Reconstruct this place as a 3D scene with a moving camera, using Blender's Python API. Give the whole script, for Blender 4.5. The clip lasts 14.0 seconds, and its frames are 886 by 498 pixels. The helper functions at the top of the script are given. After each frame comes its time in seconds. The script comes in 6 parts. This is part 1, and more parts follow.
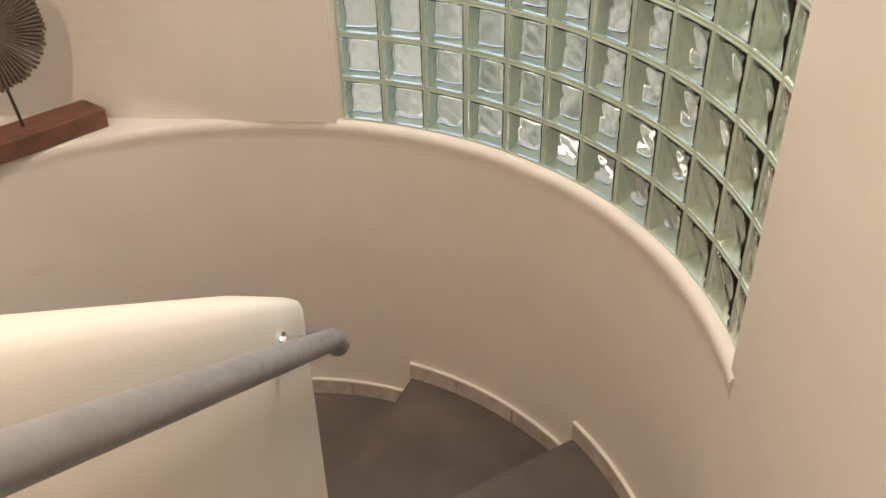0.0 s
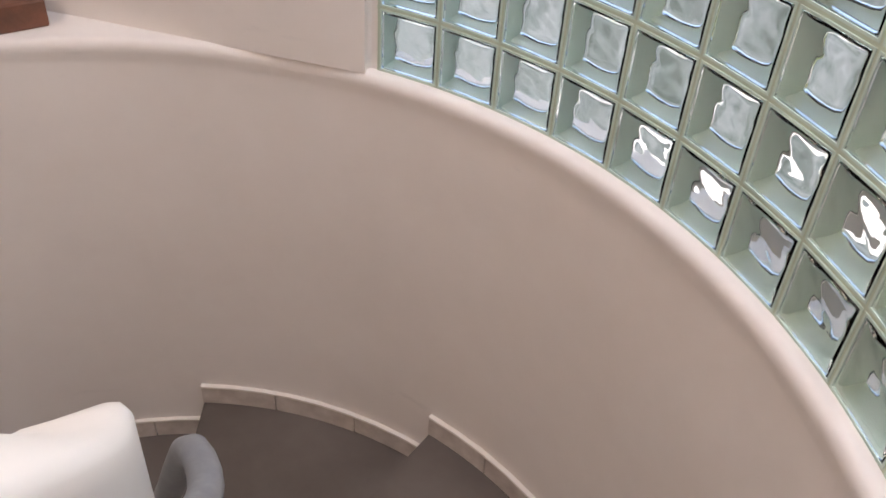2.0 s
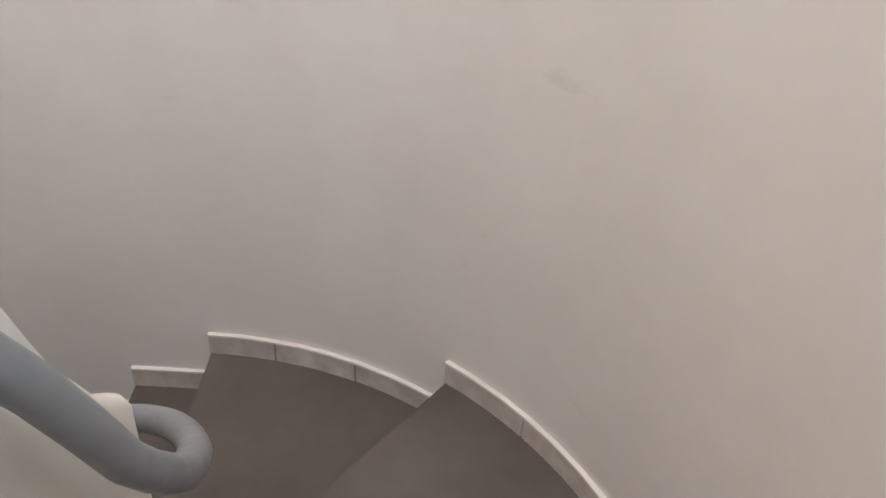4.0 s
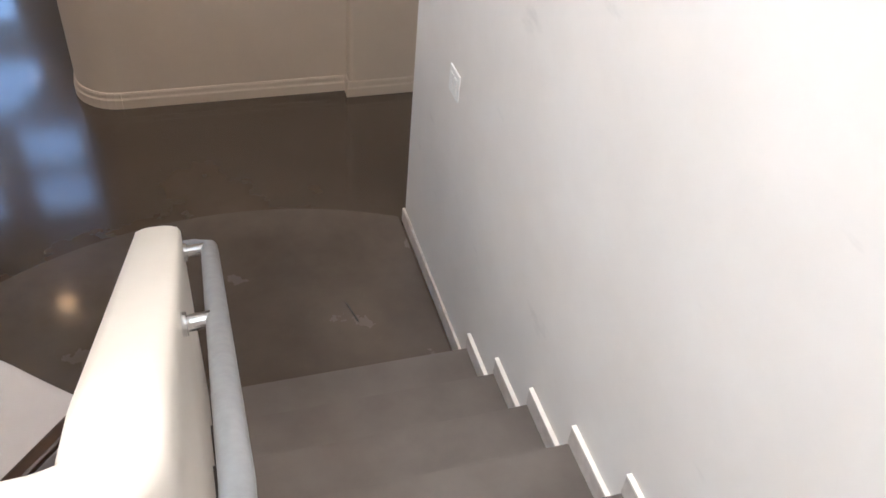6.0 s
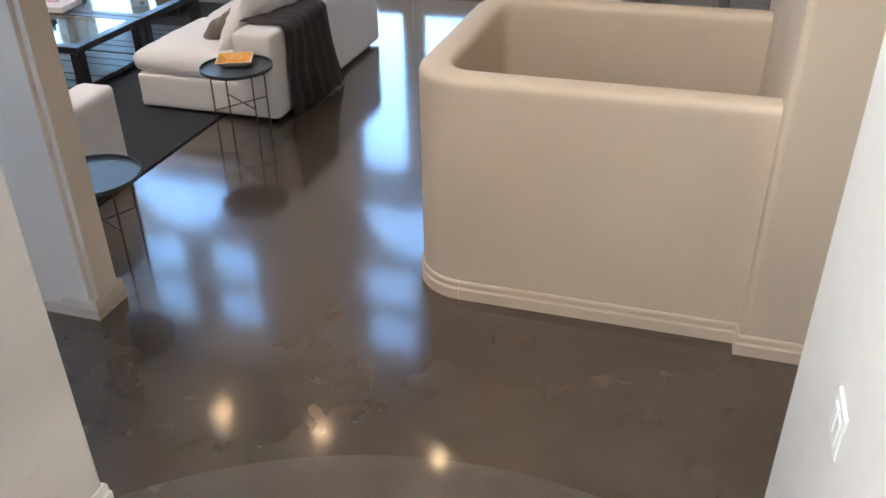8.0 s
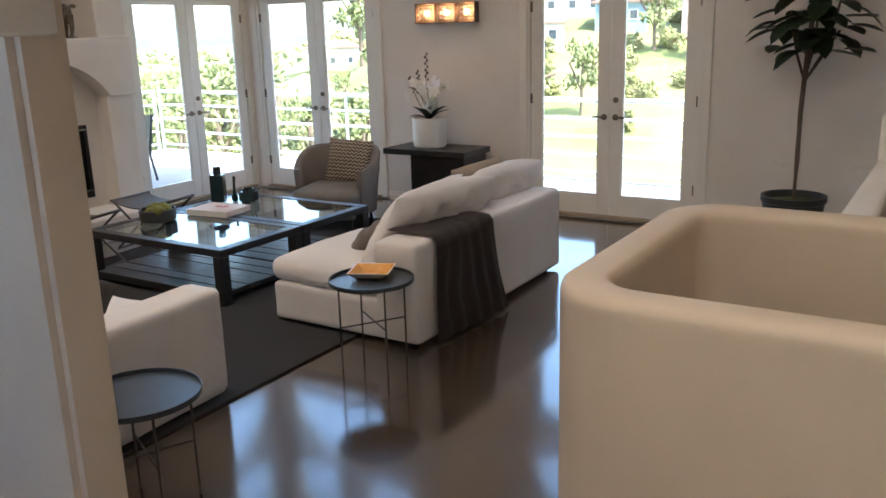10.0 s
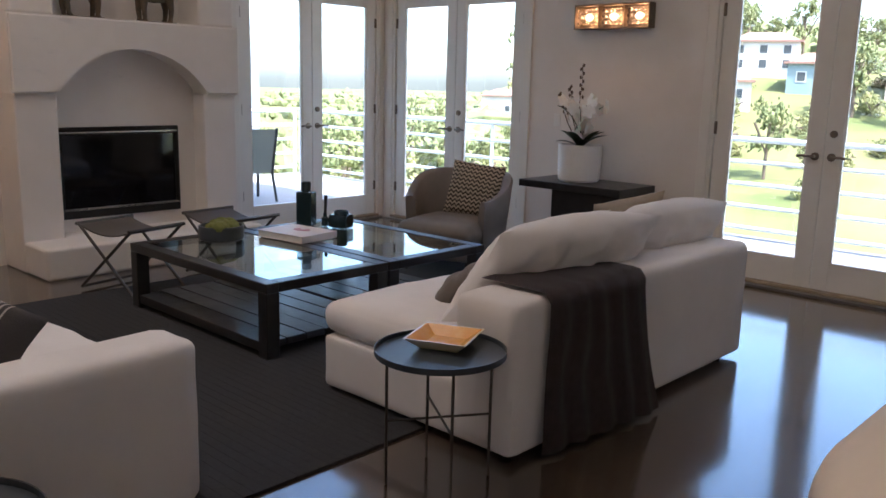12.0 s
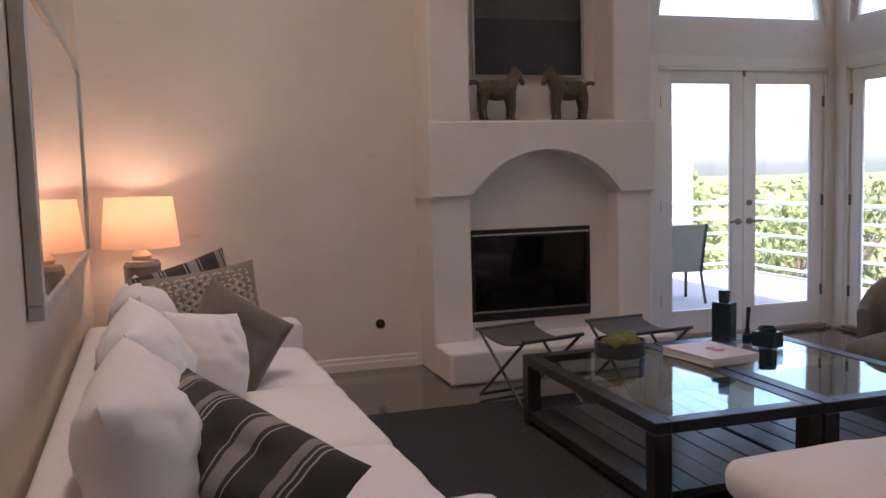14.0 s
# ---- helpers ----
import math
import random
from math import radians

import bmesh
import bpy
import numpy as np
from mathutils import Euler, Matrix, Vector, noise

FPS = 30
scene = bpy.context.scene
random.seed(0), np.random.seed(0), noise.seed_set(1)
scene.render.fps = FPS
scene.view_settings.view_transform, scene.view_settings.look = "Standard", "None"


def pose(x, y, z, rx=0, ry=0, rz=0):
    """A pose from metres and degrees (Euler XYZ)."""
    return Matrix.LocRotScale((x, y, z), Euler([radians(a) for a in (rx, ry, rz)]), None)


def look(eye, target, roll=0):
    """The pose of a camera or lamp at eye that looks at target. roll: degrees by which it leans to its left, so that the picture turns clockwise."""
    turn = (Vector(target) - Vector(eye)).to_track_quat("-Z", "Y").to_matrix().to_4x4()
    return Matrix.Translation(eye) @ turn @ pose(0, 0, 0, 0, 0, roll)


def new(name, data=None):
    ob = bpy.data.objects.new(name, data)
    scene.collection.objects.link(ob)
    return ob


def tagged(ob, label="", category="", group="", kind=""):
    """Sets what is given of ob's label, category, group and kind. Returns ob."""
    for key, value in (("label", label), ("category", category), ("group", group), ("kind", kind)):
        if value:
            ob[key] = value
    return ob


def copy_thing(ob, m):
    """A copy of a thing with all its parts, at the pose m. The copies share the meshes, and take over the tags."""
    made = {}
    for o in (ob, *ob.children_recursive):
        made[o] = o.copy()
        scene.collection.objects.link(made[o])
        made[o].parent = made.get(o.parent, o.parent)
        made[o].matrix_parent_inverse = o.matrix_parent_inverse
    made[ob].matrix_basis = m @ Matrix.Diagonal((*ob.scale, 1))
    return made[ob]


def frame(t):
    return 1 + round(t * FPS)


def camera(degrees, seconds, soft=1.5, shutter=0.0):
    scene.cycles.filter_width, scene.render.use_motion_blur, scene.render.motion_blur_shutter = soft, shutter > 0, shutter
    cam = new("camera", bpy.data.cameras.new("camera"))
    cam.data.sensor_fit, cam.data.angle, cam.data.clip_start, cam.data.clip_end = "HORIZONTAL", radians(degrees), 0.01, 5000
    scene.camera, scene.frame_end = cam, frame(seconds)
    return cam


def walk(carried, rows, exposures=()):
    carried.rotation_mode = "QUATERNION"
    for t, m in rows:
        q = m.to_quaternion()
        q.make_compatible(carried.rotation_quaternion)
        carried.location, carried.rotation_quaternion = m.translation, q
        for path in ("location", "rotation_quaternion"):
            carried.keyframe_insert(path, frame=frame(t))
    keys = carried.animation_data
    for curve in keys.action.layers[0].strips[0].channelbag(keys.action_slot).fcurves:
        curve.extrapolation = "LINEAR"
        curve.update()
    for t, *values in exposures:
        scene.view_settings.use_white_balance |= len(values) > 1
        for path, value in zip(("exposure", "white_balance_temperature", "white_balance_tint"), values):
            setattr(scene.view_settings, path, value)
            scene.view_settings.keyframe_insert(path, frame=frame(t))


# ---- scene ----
cam = camera(55.6, 14.0, soft=1.6)
PATH = [
    (0.0, pose(-1.285, 0.088, 4.210, 57.10, 1.02, -175.17)),
    (0.5, pose(-1.275, -0.281, 4.201, 54.53, 1.68, -174.55)),
    (1.0, pose(-1.305, -0.480, 4.139, 53.78, 0.06, -174.22)),
    (1.5, pose(-1.370, -0.758, 3.979, 53.14, -2.51, -171.00)),
    (2.0, pose(-1.330, -1.029, 3.837, 52.07, -3.10, -162.54)),
    (2.5, pose(-1.327, -1.315, 3.623, 50.70, -2.27, -147.64)),
    (2.7, pose(-1.340, -1.400, 3.567, 50.41, -2.60, -142.00)),
    (4.8, look((-0.808, -2.516, 2.974), (0.597, -1.694, 1.812), 4.1)),
    (5.0, look((-0.631, -2.518, 2.966), (0.653, -1.561, 1.768), 3.4)),
    (5.5, look((-0.282, -2.389, 2.907), (0.65, -1.156, 1.638), 3.4)),
    (6.0, look((0.007, -2.209, 2.897), (0.529, -0.816, 1.56), 6.1)),
    (6.5, look((0.33, -2.023, 2.772), (0.367, -0.371, 1.645), 0.9)),
    (7.0, look((0.455, -1.618, 2.739), (0.23, 0.027, 1.624), -0.9)),
    (7.5, look((0.61, -1.315, 2.616), (0.187, 0.325, 1.553), -1.6)),
    (8.0, look((0.6, -1.029, 2.432), (0.085, 0.608, 1.405), -0.9)),
    (8.5, look((0.578, -0.713, 2.328), (-0.1, 0.953, 1.453), -0.6)),
    (9.0, look((0.611, -0.472, 2.226), (-0.172, 1.221, 1.504), 1.8)),
    (9.2, look((0.603, -0.358, 2.183), (-0.238, 1.326, 1.507), 1.0)),
    (11.3, look((-0.127, 1.259, 1.639), (-1.32, 2.824, 1.28), -0.4)),
    (11.5, look((-0.206, 1.422, 1.639), (-1.419, 2.97, 1.277), 0.2)),
    (12.0, look((-0.38, 1.769, 1.522), (-1.726, 3.196, 1.134), 1.4)),
    (12.5, look((-0.519, 2.033, 1.486), (-2.073, 3.237, 1.118), 1.2)),
    (13.0, look((-0.729, 2.219, 1.547), (-2.468, 3.183, 1.339), 0.2)),
    (13.5, look((-0.864, 2.353, 1.554), (-2.723, 3.081, 1.43), -1.1)),
    (14.0, look((-0.88, 2.402, 1.551), (-2.789, 2.972, 1.374), -1.5)),
]
EXPOSURES = [(0.0, 1.3, 7500, 14), (1.0, 1.28, 7200, 16), (2.0, 1.33, 6200, 21), (2.5, 1.3, 6100, 16), (5.0, 2.42, 5500, 11), (5.5, 2.8, 5400, 11), (6.5, 3.1, 5600, 6), (7.5, 3.65, 5550, 6), (8.0, 3.72, 5350, 3), (8.5, 3.8, 5500, 3),
             (9.0, 3.65, 5850, 3), (11.5, 2.58, 5700, 11), (12.5, 2.75, 5650, 13), (13.0, 2.92, 5700, 17), (14.0, 2.52, 5900, 20)]
walk(cam, PATH, EXPOSURES)

# ---------------------------------------------------------------- sky and sun
world = bpy.data.worlds.new("sky")
scene.world = world
world.use_nodes = True
wn = world.node_tree.nodes
sky = wn.new("ShaderNodeTexSky")
sky.sky_type, sky.sun_disc = "NISHITA", False
sky.sun_elevation, sky.sun_rotation, sky.dust_density = radians(58), radians(100), 2.5
wn["Background"].inputs["Strength"].default_value = 0.15
world.node_tree.links.new(sky.outputs[0], wn["Background"].inputs["Color"])
sun = new("sun", bpy.data.lights.new("sun", "SUN"))
sun.data.energy, sun.data.angle, sun.data.color = 3.2, radians(0.6), (1.0, 0.95, 0.87)
sun.matrix_basis = look((8, -1.4, 13), (0, 0, 0))


def downlight(x, y, z, power, spread=180, size=0.14, color=(1.0, 0.84, 0.66)):
    """A ceiling lamp: ring, bright disc and its light. Warm ones are added fill."""
    ob = new("downlight_lamp", bpy.data.lights.new("downlight_lamp", "AREA"))
    ob.data.shape, ob.data.size, ob.data.energy, ob.data.color = "DISK", size, power, color
    ob.data.spread = radians(spread)
    ob.matrix_basis = look((x, y, z), (x, y, z - 1))
    return ob


AMBER, WARM_FILL = (1.0, 0.55, 0.25), (1.0, 0.80, 0.64)
# the warm ones are unseen fill lamps, added to light sofa and stairs
LAMPS = ((-5.57, 7.26, 6.3, 0.3, AMBER), (-3.94, 7.28, 6.3, 0.3, AMBER), (-2.12, 7.26, 6.3, 0.3, AMBER), (-5.6, 2.7, 6.3, 2.6, WARM_FILL), (-4.3, 2.7, 6.3, 3.4, WARM_FILL),
         (-2.9, 2.9, 6.3, 4.2, WARM_FILL), (-1.3, -0.4, 5.1, 4.5, WARM_FILL), (0.4, -0.4, 5.1, 11, WARM_FILL))
for x, y, z, p, tone in LAMPS:
    downlight(x, y, z - 0.05, p, 110 if y == 2.7 else 180, 0.09 if tone is AMBER else 0.14, tone)

# area lamp added inside the glass block window's top, in place of daylight
day = new("window_daylight", bpy.data.lights.new("window_daylight", "AREA"))
day.data.shape, day.data.size, day.data.size_y, day.data.energy, day.data.color = "RECTANGLE", 1.5, 0.35, 13.0, (0.93, 0.97, 1.0)
day.matrix_basis = look((-1.36, -2.30, 4.84), (-0.75, -1.77, 3.9))


# ---------------------------------------------------------------- materials
def material(name, base, other=None, scale=4.0, rough=0.6, rough2=None, metal=0.0, bump=0.0, fine=60.0, detail=6.0, **more):
    """Two-tone noise at one size, relief at a finer one."""
    m = bpy.data.materials.new(name)
    m.use_nodes = True
    n, l = m.node_tree.nodes, m.node_tree.links
    b = n["Principled BSDF"]
    b.inputs["Base Color"].default_value = (*base, 1)
    b.inputs["Roughness"].default_value = rough
    b.inputs["Metallic"].default_value = metal
    for k, v in more.items():
        b.inputs[k.replace("_", " ")].default_value = v
    c = n.new("ShaderNodeTexCoord")
    if other:
        t = n.new("ShaderNodeTexNoise")
        t.inputs["Scale"].default_value, t.inputs["Detail"].default_value, t.inputs["Roughness"].default_value = scale, detail, 0.6
        l.new(c.outputs["Object"], t.inputs["Vector"])
        r = n.new("ShaderNodeValToRGB")
        r.color_ramp.elements[0].position, r.color_ramp.elements[1].position = 0.32, 0.68
        r.color_ramp.elements[0].color, r.color_ramp.elements[1].color = (*base, 1), (*other, 1)
        l.new(t.outputs["Fac"], r.inputs["Fac"])
        l.new(r.outputs["Color"], b.inputs["Base Color"])
        if rough2 is not None:
            q = n.new("ShaderNodeMapRange")
            q.inputs["From Min"].default_value, q.inputs["From Max"].default_value = 0.3, 0.7
            q.inputs["To Min"].default_value, q.inputs["To Max"].default_value = rough, rough2
            l.new(t.outputs["Fac"], q.inputs["Value"])
            l.new(q.outputs["Result"], b.inputs["Roughness"])
    if bump:
        t2 = n.new("ShaderNodeTexNoise")
        t2.inputs["Scale"].default_value, t2.inputs["Detail"].default_value = fine, 3.0
        l.new(c.outputs["Object"], t2.inputs["Vector"])
        u = n.new("ShaderNodeBump")
        u.inputs["Strength"].default_value, u.inputs["Distance"].default_value = bump, 0.01
        l.new(t2.outputs["Fac"], u.inputs["Height"])
        l.new(u.outputs["Normal"], b.inputs["Normal"])
    return m


M_PLASTER = material("plaster", (0.78, 0.735, 0.685), (0.715, 0.665, 0.61), 1.7, 0.62, 0.75, bump=0.12, fine=9)
M_TAN = material("tan_plaster", (0.60, 0.49, 0.37), (0.56, 0.455, 0.34), 1.8, 0.55, 0.68, bump=0.10, fine=10)
M_SAND = material("sand_plaster", (0.72, 0.62, 0.51), (0.67, 0.57, 0.46), 1.7, 0.58, 0.7, bump=0.10, fine=10)
M_CREAM = material("cream_plaster", (0.80, 0.76, 0.69), (0.77, 0.725, 0.65), 2.0, 0.5, 0.6, bump=0.10, fine=10)


def scuffed(m, dark=0.86):
    """Faint drawn-out smudges on a painted wall."""
    n, l = m.node_tree.nodes, m.node_tree.links
    b = n["Principled BSDF"]
    src = b.inputs["Base Color"].links[0].from_socket
    c, mp, t, r, x = (n.new(k) for k in ("ShaderNodeTexCoord", "ShaderNodeMapping", "ShaderNodeTexNoise", "ShaderNodeValToRGB", "ShaderNodeMixRGB"))
    mp.inputs["Rotation"].default_value, mp.inputs["Scale"].default_value = (0.5, 0.3, 0.4), (1.0, 1.0, 3.2)
    l.new(c.outputs["Object"], mp.inputs["Vector"])
    l.new(mp.outputs[0], t.inputs["Vector"])
    t.inputs["Scale"].default_value, t.inputs["Detail"].default_value, t.inputs["Roughness"].default_value = 2.3, 5.0, 0.55
    r.color_ramp.elements[0].position, r.color_ramp.elements[1].position = 0.66, 0.76
    r.color_ramp.elements[0].color, r.color_ramp.elements[1].color = (1, 1, 1, 1), (dark, dark, dark, 1)
    l.new(t.outputs["Fac"], r.inputs["Fac"])
    x.blend_type, x.inputs[0].default_value = "MULTIPLY", 1.0
    l.new(src, x.inputs[1])
    l.new(r.outputs["Color"], x.inputs[2])
    l.new(x.outputs[0], b.inputs["Base Color"])


scuffed(M_PLASTER)
M_WHITE = material("white_paint", (0.8, 0.79, 0.77), (0.77, 0.76, 0.74), 2.0, 0.6)
M_TRIM = material("trim_paint", (0.80, 0.77, 0.71), (0.77, 0.735, 0.67), 6.0, 0.35, 0.45)
M_SILL = material("oak_sill", (0.42, 0.33, 0.22), (0.30, 0.23, 0.15), 9.0, 0.5)
M_FLOOR = material("polished_concrete", (0.044, 0.030, 0.020), (0.080, 0.057, 0.040), 1.1, 0.13, 0.22, Coat_Weight=1.0, Coat_Roughness=0.095, detail=5.0)
M_APRON = material("worn_concrete", (0.074, 0.057, 0.044), (0.118, 0.094, 0.075), 1.8, 0.2, 0.3, Coat_Weight=0.9, Coat_Roughness=0.09, detail=9.0)
M_STEP = material("troweled_concrete", (0.092, 0.076, 0.064), (0.150, 0.128, 0.110), 2.2, 0.33, 0.5, bump=0.05, fine=14, detail=10.0)
M_SKIRT = material("skirting_tile", (0.66, 0.60, 0.54), (0.44, 0.38, 0.33), 11.0, 0.45, bump=0.1, fine=40)
M_RAIL = material("rail_paint", (0.25, 0.255, 0.26), (0.22, 0.225, 0.23), 30.0, 0.35, 0.42)
M_CHROME = material("chrome", (0.75, 0.75, 0.76), None, rough=0.12, metal=1.0)
M_BRONZE = material("bronze", (0.16, 0.13, 0.10), (0.24, 0.20, 0.16), 30.0, 0.32, metal=0.9)
M_GLASS = material("clear_glass", (0.97, 1.0, 0.99), None, rough=0.0, Transmission_Weight=1.0, IOR=1.45)
M_GROUND = material("valley", (0.085, 0.105, 0.025), (0.19, 0.17, 0.06), 0.09, 0.9, detail=14.0)
M_DECK = material("terrace_concrete", (0.30, 0.28, 0.265), (0.24, 0.225, 0.21), 1.5, 0.8, bump=0.1, fine=30)

M_BLACK = material("ebonised_oak", (0.012, 0.011, 0.011), (0.022, 0.02, 0.019), 14.0, 0.30, 0.42, bump=0.08, fine=30)
M_BLACKWOOD = material("dark_plank", (0.018, 0.018, 0.02), (0.035, 0.034, 0.036), 9.0, 0.32, 0.45, bump=0.15, fine=22)
M_LINEN = material("white_linen", (0.80, 0.76, 0.74), (0.76, 0.72, 0.70), 5.0, 0.9, bump=0.18, fine=420, Sheen_Weight=0.2)
M_TAUPE = material("taupe_cloth", (0.135, 0.11, 0.09), (0.165, 0.135, 0.11), 8.0, 0.95, bump=0.2, fine=400, Sheen_Weight=0.2)
M_BEIGE = material("beige_cloth", (0.42, 0.36, 0.29), (0.36, 0.30, 0.24), 12.0, 0.95, bump=0.2, fine=300)
M_THROW = material("brown_knit", (0.06, 0.042, 0.042), (0.09, 0.064, 0.062), 30.0, 0.95, bump=0.5, fine=160, Sheen_Weight=0.2)
M_RUG = material("charcoal_rug", (0.022, 0.023, 0.027), (0.036, 0.037, 0.042), 60.0, 0.95, bump=0.5, fine=240)
M_GREYSEAT = material("grey_leather", (0.20, 0.18, 0.165), (0.165, 0.15, 0.135), 5.0, 0.5, 0.62, bump=0.12, fine=120)
M_SLING = material("stool_leather", (0.075, 0.062, 0.052), (0.10, 0.085, 0.07), 7.0, 0.5, 0.62, bump=0.1, fine=60)
M_STEEL = material("dark_steel", (0.12, 0.11, 0.10), None, rough=0.35, metal=0.9)
M_NICKEL = material("nickel", (0.55, 0.53, 0.5), None, rough=0.25, metal=1.0)
M_TRAYTOP = material("tray_metal", (0.035, 0.045, 0.055), (0.05, 0.06, 0.07), 9.0, 0.28, 0.38)
M_ORANGE = material("orange_glaze", (0.72, 0.30, 0.035), (0.80, 0.42, 0.10), 14.0, 0.22)
M_DISHSIDE = material("cream_glaze", (0.75, 0.66, 0.45), (0.70, 0.6, 0.4), 10.0, 0.3)
M_CERAMIC = material("white_ceramic", (0.78, 0.77, 0.75), (0.74, 0.73, 0.71), 5.0, 0.3)
M_PETAL = material("white_petal", (0.85, 0.84, 0.82), (0.78, 0.77, 0.74), 20.0, 0.6, Subsurface_Weight=0.2)
M_LEAF = material("dark_leaf", (0.022, 0.045, 0.018), (0.04, 0.075, 0.028), 18.0, 0.4)
M_BARK = material("bark", (0.10, 0.07, 0.05), (0.15, 0.11, 0.08), 30.0, 0.85, bump=0.4, fine=60)
M_SOIL = material("moss_soil", (0.045, 0.06, 0.02), (0.07, 0.085, 0.03), 40.0, 0.95, bump=0.8, fine=90)
M_MOSS = material("green_moss", (0.14, 0.16, 0.035), (0.22, 0.22, 0.06), 40.0, 0.95, bump=0.9, fine=130)
M_POT = material("black_pot", (0.018, 0.02, 0.02), (0.028, 0.03, 0.03), 8.0, 0.45)
M_BOWL = material("dark_stone", (0.03, 0.035, 0.038), (0.05, 0.055, 0.06), 9.0, 0.35)
M_TEAL = material("dark_teal_glaze", (0.012, 0.026, 0.03), (0.02, 0.04, 0.045), 6.0, 0.22)
M_PAPER = material("book_cover", (0.78, 0.70, 0.68), (0.74, 0.66, 0.64), 8.0, 0.5)
M_PAGES = material("book_pages", (0.75, 0.73, 0.68), (0.68, 0.66, 0.61), 90.0, 0.8)
M_PINK = material("pink_print", (0.45, 0.16, 0.19), (0.65, 0.32, 0.35), 60.0, 0.5)
M_FIREGLASS = material("fire_glass", (0.006, 0.006, 0.007), None, rough=0.06)
M_IRON = material("black_iron", (0.012, 0.012, 0.012), (0.02, 0.02, 0.02), 20.0, 0.4, metal=0.4)
M_HORSE = material("aged_terracotta", (0.062, 0.056, 0.042), (0.14, 0.10, 0.06), 22.0, 0.75, bump=0.5, fine=50)
M_PICTOP = material("painting_grey", (0.055, 0.05, 0.045), (0.085, 0.078, 0.07), 6.0, 0.5, bump=0.2, fine=40)
M_PICLOW = material("painting_black", (0.014, 0.015, 0.017), (0.024, 0.025, 0.027), 8.0, 0.45, bump=0.2, fine=40)
M_SILVER = material("silver_leaf", (0.55, 0.54, 0.52), (0.48, 0.47, 0.45), 12.0, 0.35, 0.45, metal=0.8)
M_MIRROR = material("mirror", (0.92, 0.93, 0.93), None, rough=0.01, metal=1.0)
M_GREYCLAY = material("grey_clay", (0.20, 0.185, 0.17), (0.26, 0.24, 0.22), 12.0, 0.7, bump=0.3, fine=60)
M_OAK = material("pale_oak", (0.50, 0.35, 0.22), (0.40, 0.27, 0.16), 12.0, 0.5)
M_REDWOOD = material("red_wood", (0.22, 0.085, 0.045), (0.11, 0.055, 0.035), 9.0, 0.5, 0.65, bump=0.3, fine=40)
M_DRIFT = material("weathered_wood", (0.085, 0.06, 0.045), (0.14, 0.10, 0.075), 30.0, 0.8, bump=0.5, fine=60)
M_WALNUT = material("walnut", (0.065, 0.035, 0.022), (0.10, 0.06, 0.04), 14.0, 0.4)
M_CANE = material("woven_cane", (0.46, 0.36, 0.24), (0.34, 0.26, 0.17), 90.0, 0.7, bump=0.8, fine=160)
M_PLASTIC = material("switch_plastic", (0.80, 0.78, 0.74), None, rough=0.35)
M_BRASS = material("aged_brass", (0.10, 0.065, 0.04), (0.16, 0.11, 0.07), 40.0, 0.4, metal=0.8)
M_DINING = material("dining_linen", (0.54, 0.50, 0.46), (0.47, 0.435, 0.40), 10.0, 0.9, bump=0.2, fine=300)
M_GROUT = material("grout", (0.46, 0.52, 0.40), (0.38, 0.44, 0.33), 20.0, 0.8)
M_WHITEMETAL = material("white_rail", (0.50, 0.53, 0.58), (0.44, 0.47, 0.52), 9.0, 0.45)
M_PRINT = material("print_ink", (0.03, 0.03, 0.03), (0.30, 0.29, 0.28), 5.0, 0.6)
M_CRYSTAL = material("crystal", (1, 0.97, 0.93), None, rough=0.02, Transmission_Weight=1.0, IOR=1.5)
M_BULB = material("bulb_glow", (1, 0.8, 0.6), None, rough=0.4, Emission_Color=(1.0, 0.50, 0.20, 1), Emission_Strength=1.3)
M_SHADE = material("lamp_shade", (0.86, 0.78, 0.70), (0.82, 0.74, 0.66), 30.0, 0.9, bump=0.2, fine=200, Transmission_Weight=0.0)


def translucent(m, share):
    """Lets part of the light through thin cloth."""
    n, l = m.node_tree.nodes, m.node_tree.links
    out, b = n["Material Output"], n["Principled BSDF"]
    t, mix = n.new("ShaderNodeBsdfTranslucent"), n.new("ShaderNodeMixShader")
    t.inputs["Color"].default_value = (0.9, 0.75, 0.62, 1)
    mix.inputs[0].default_value = share
    l.new(b.outputs[0], mix.inputs[1])
    l.new(t.outputs[0], mix.inputs[2])
    l.new(mix.outputs[0], out.inputs["Surface"])


translucent(M_SHADE, 0.55)

M_BLOCK = material("block_glass", (0.94, 0.97, 0.945), None, rough=0.02, Transmission_Weight=1.0, IOR=1.45, bump=0.08, fine=14)
M_EDGE = material("coated_glass_edge", (0.50, 0.62, 0.54), (0.42, 0.53, 0.45), 14.0, 0.35)
M_TREE = material("tree_leaf", (0.10, 0.13, 0.045), (0.20, 0.20, 0.08), 1.2, 0.8)
M_SHRUB = material("shrub_leaf", (0.13, 0.15, 0.05), (0.26, 0.24, 0.10), 1.5, 0.8)
M_PINKWALL = material("pink_stucco", (0.46, 0.34, 0.30), (0.40, 0.29, 0.26), 0.6, 0.85)
M_WHITEWALL = material("white_stucco", (0.62, 0.60, 0.57), (0.56, 0.54, 0.51), 0.6, 0.85)
M_GREYWALL = material("grey_stucco", (0.26, 0.28, 0.31), (0.22, 0.24, 0.27), 0.8, 0.85)
M_TEALWALL = material("teal_siding", (0.24, 0.31, 0.33), (0.20, 0.27, 0.29), 0.6, 0.8)
M_ROOF = material("tile_roof", (0.30, 0.17, 0.13), (0.24, 0.14, 0.11), 2.0, 0.8)
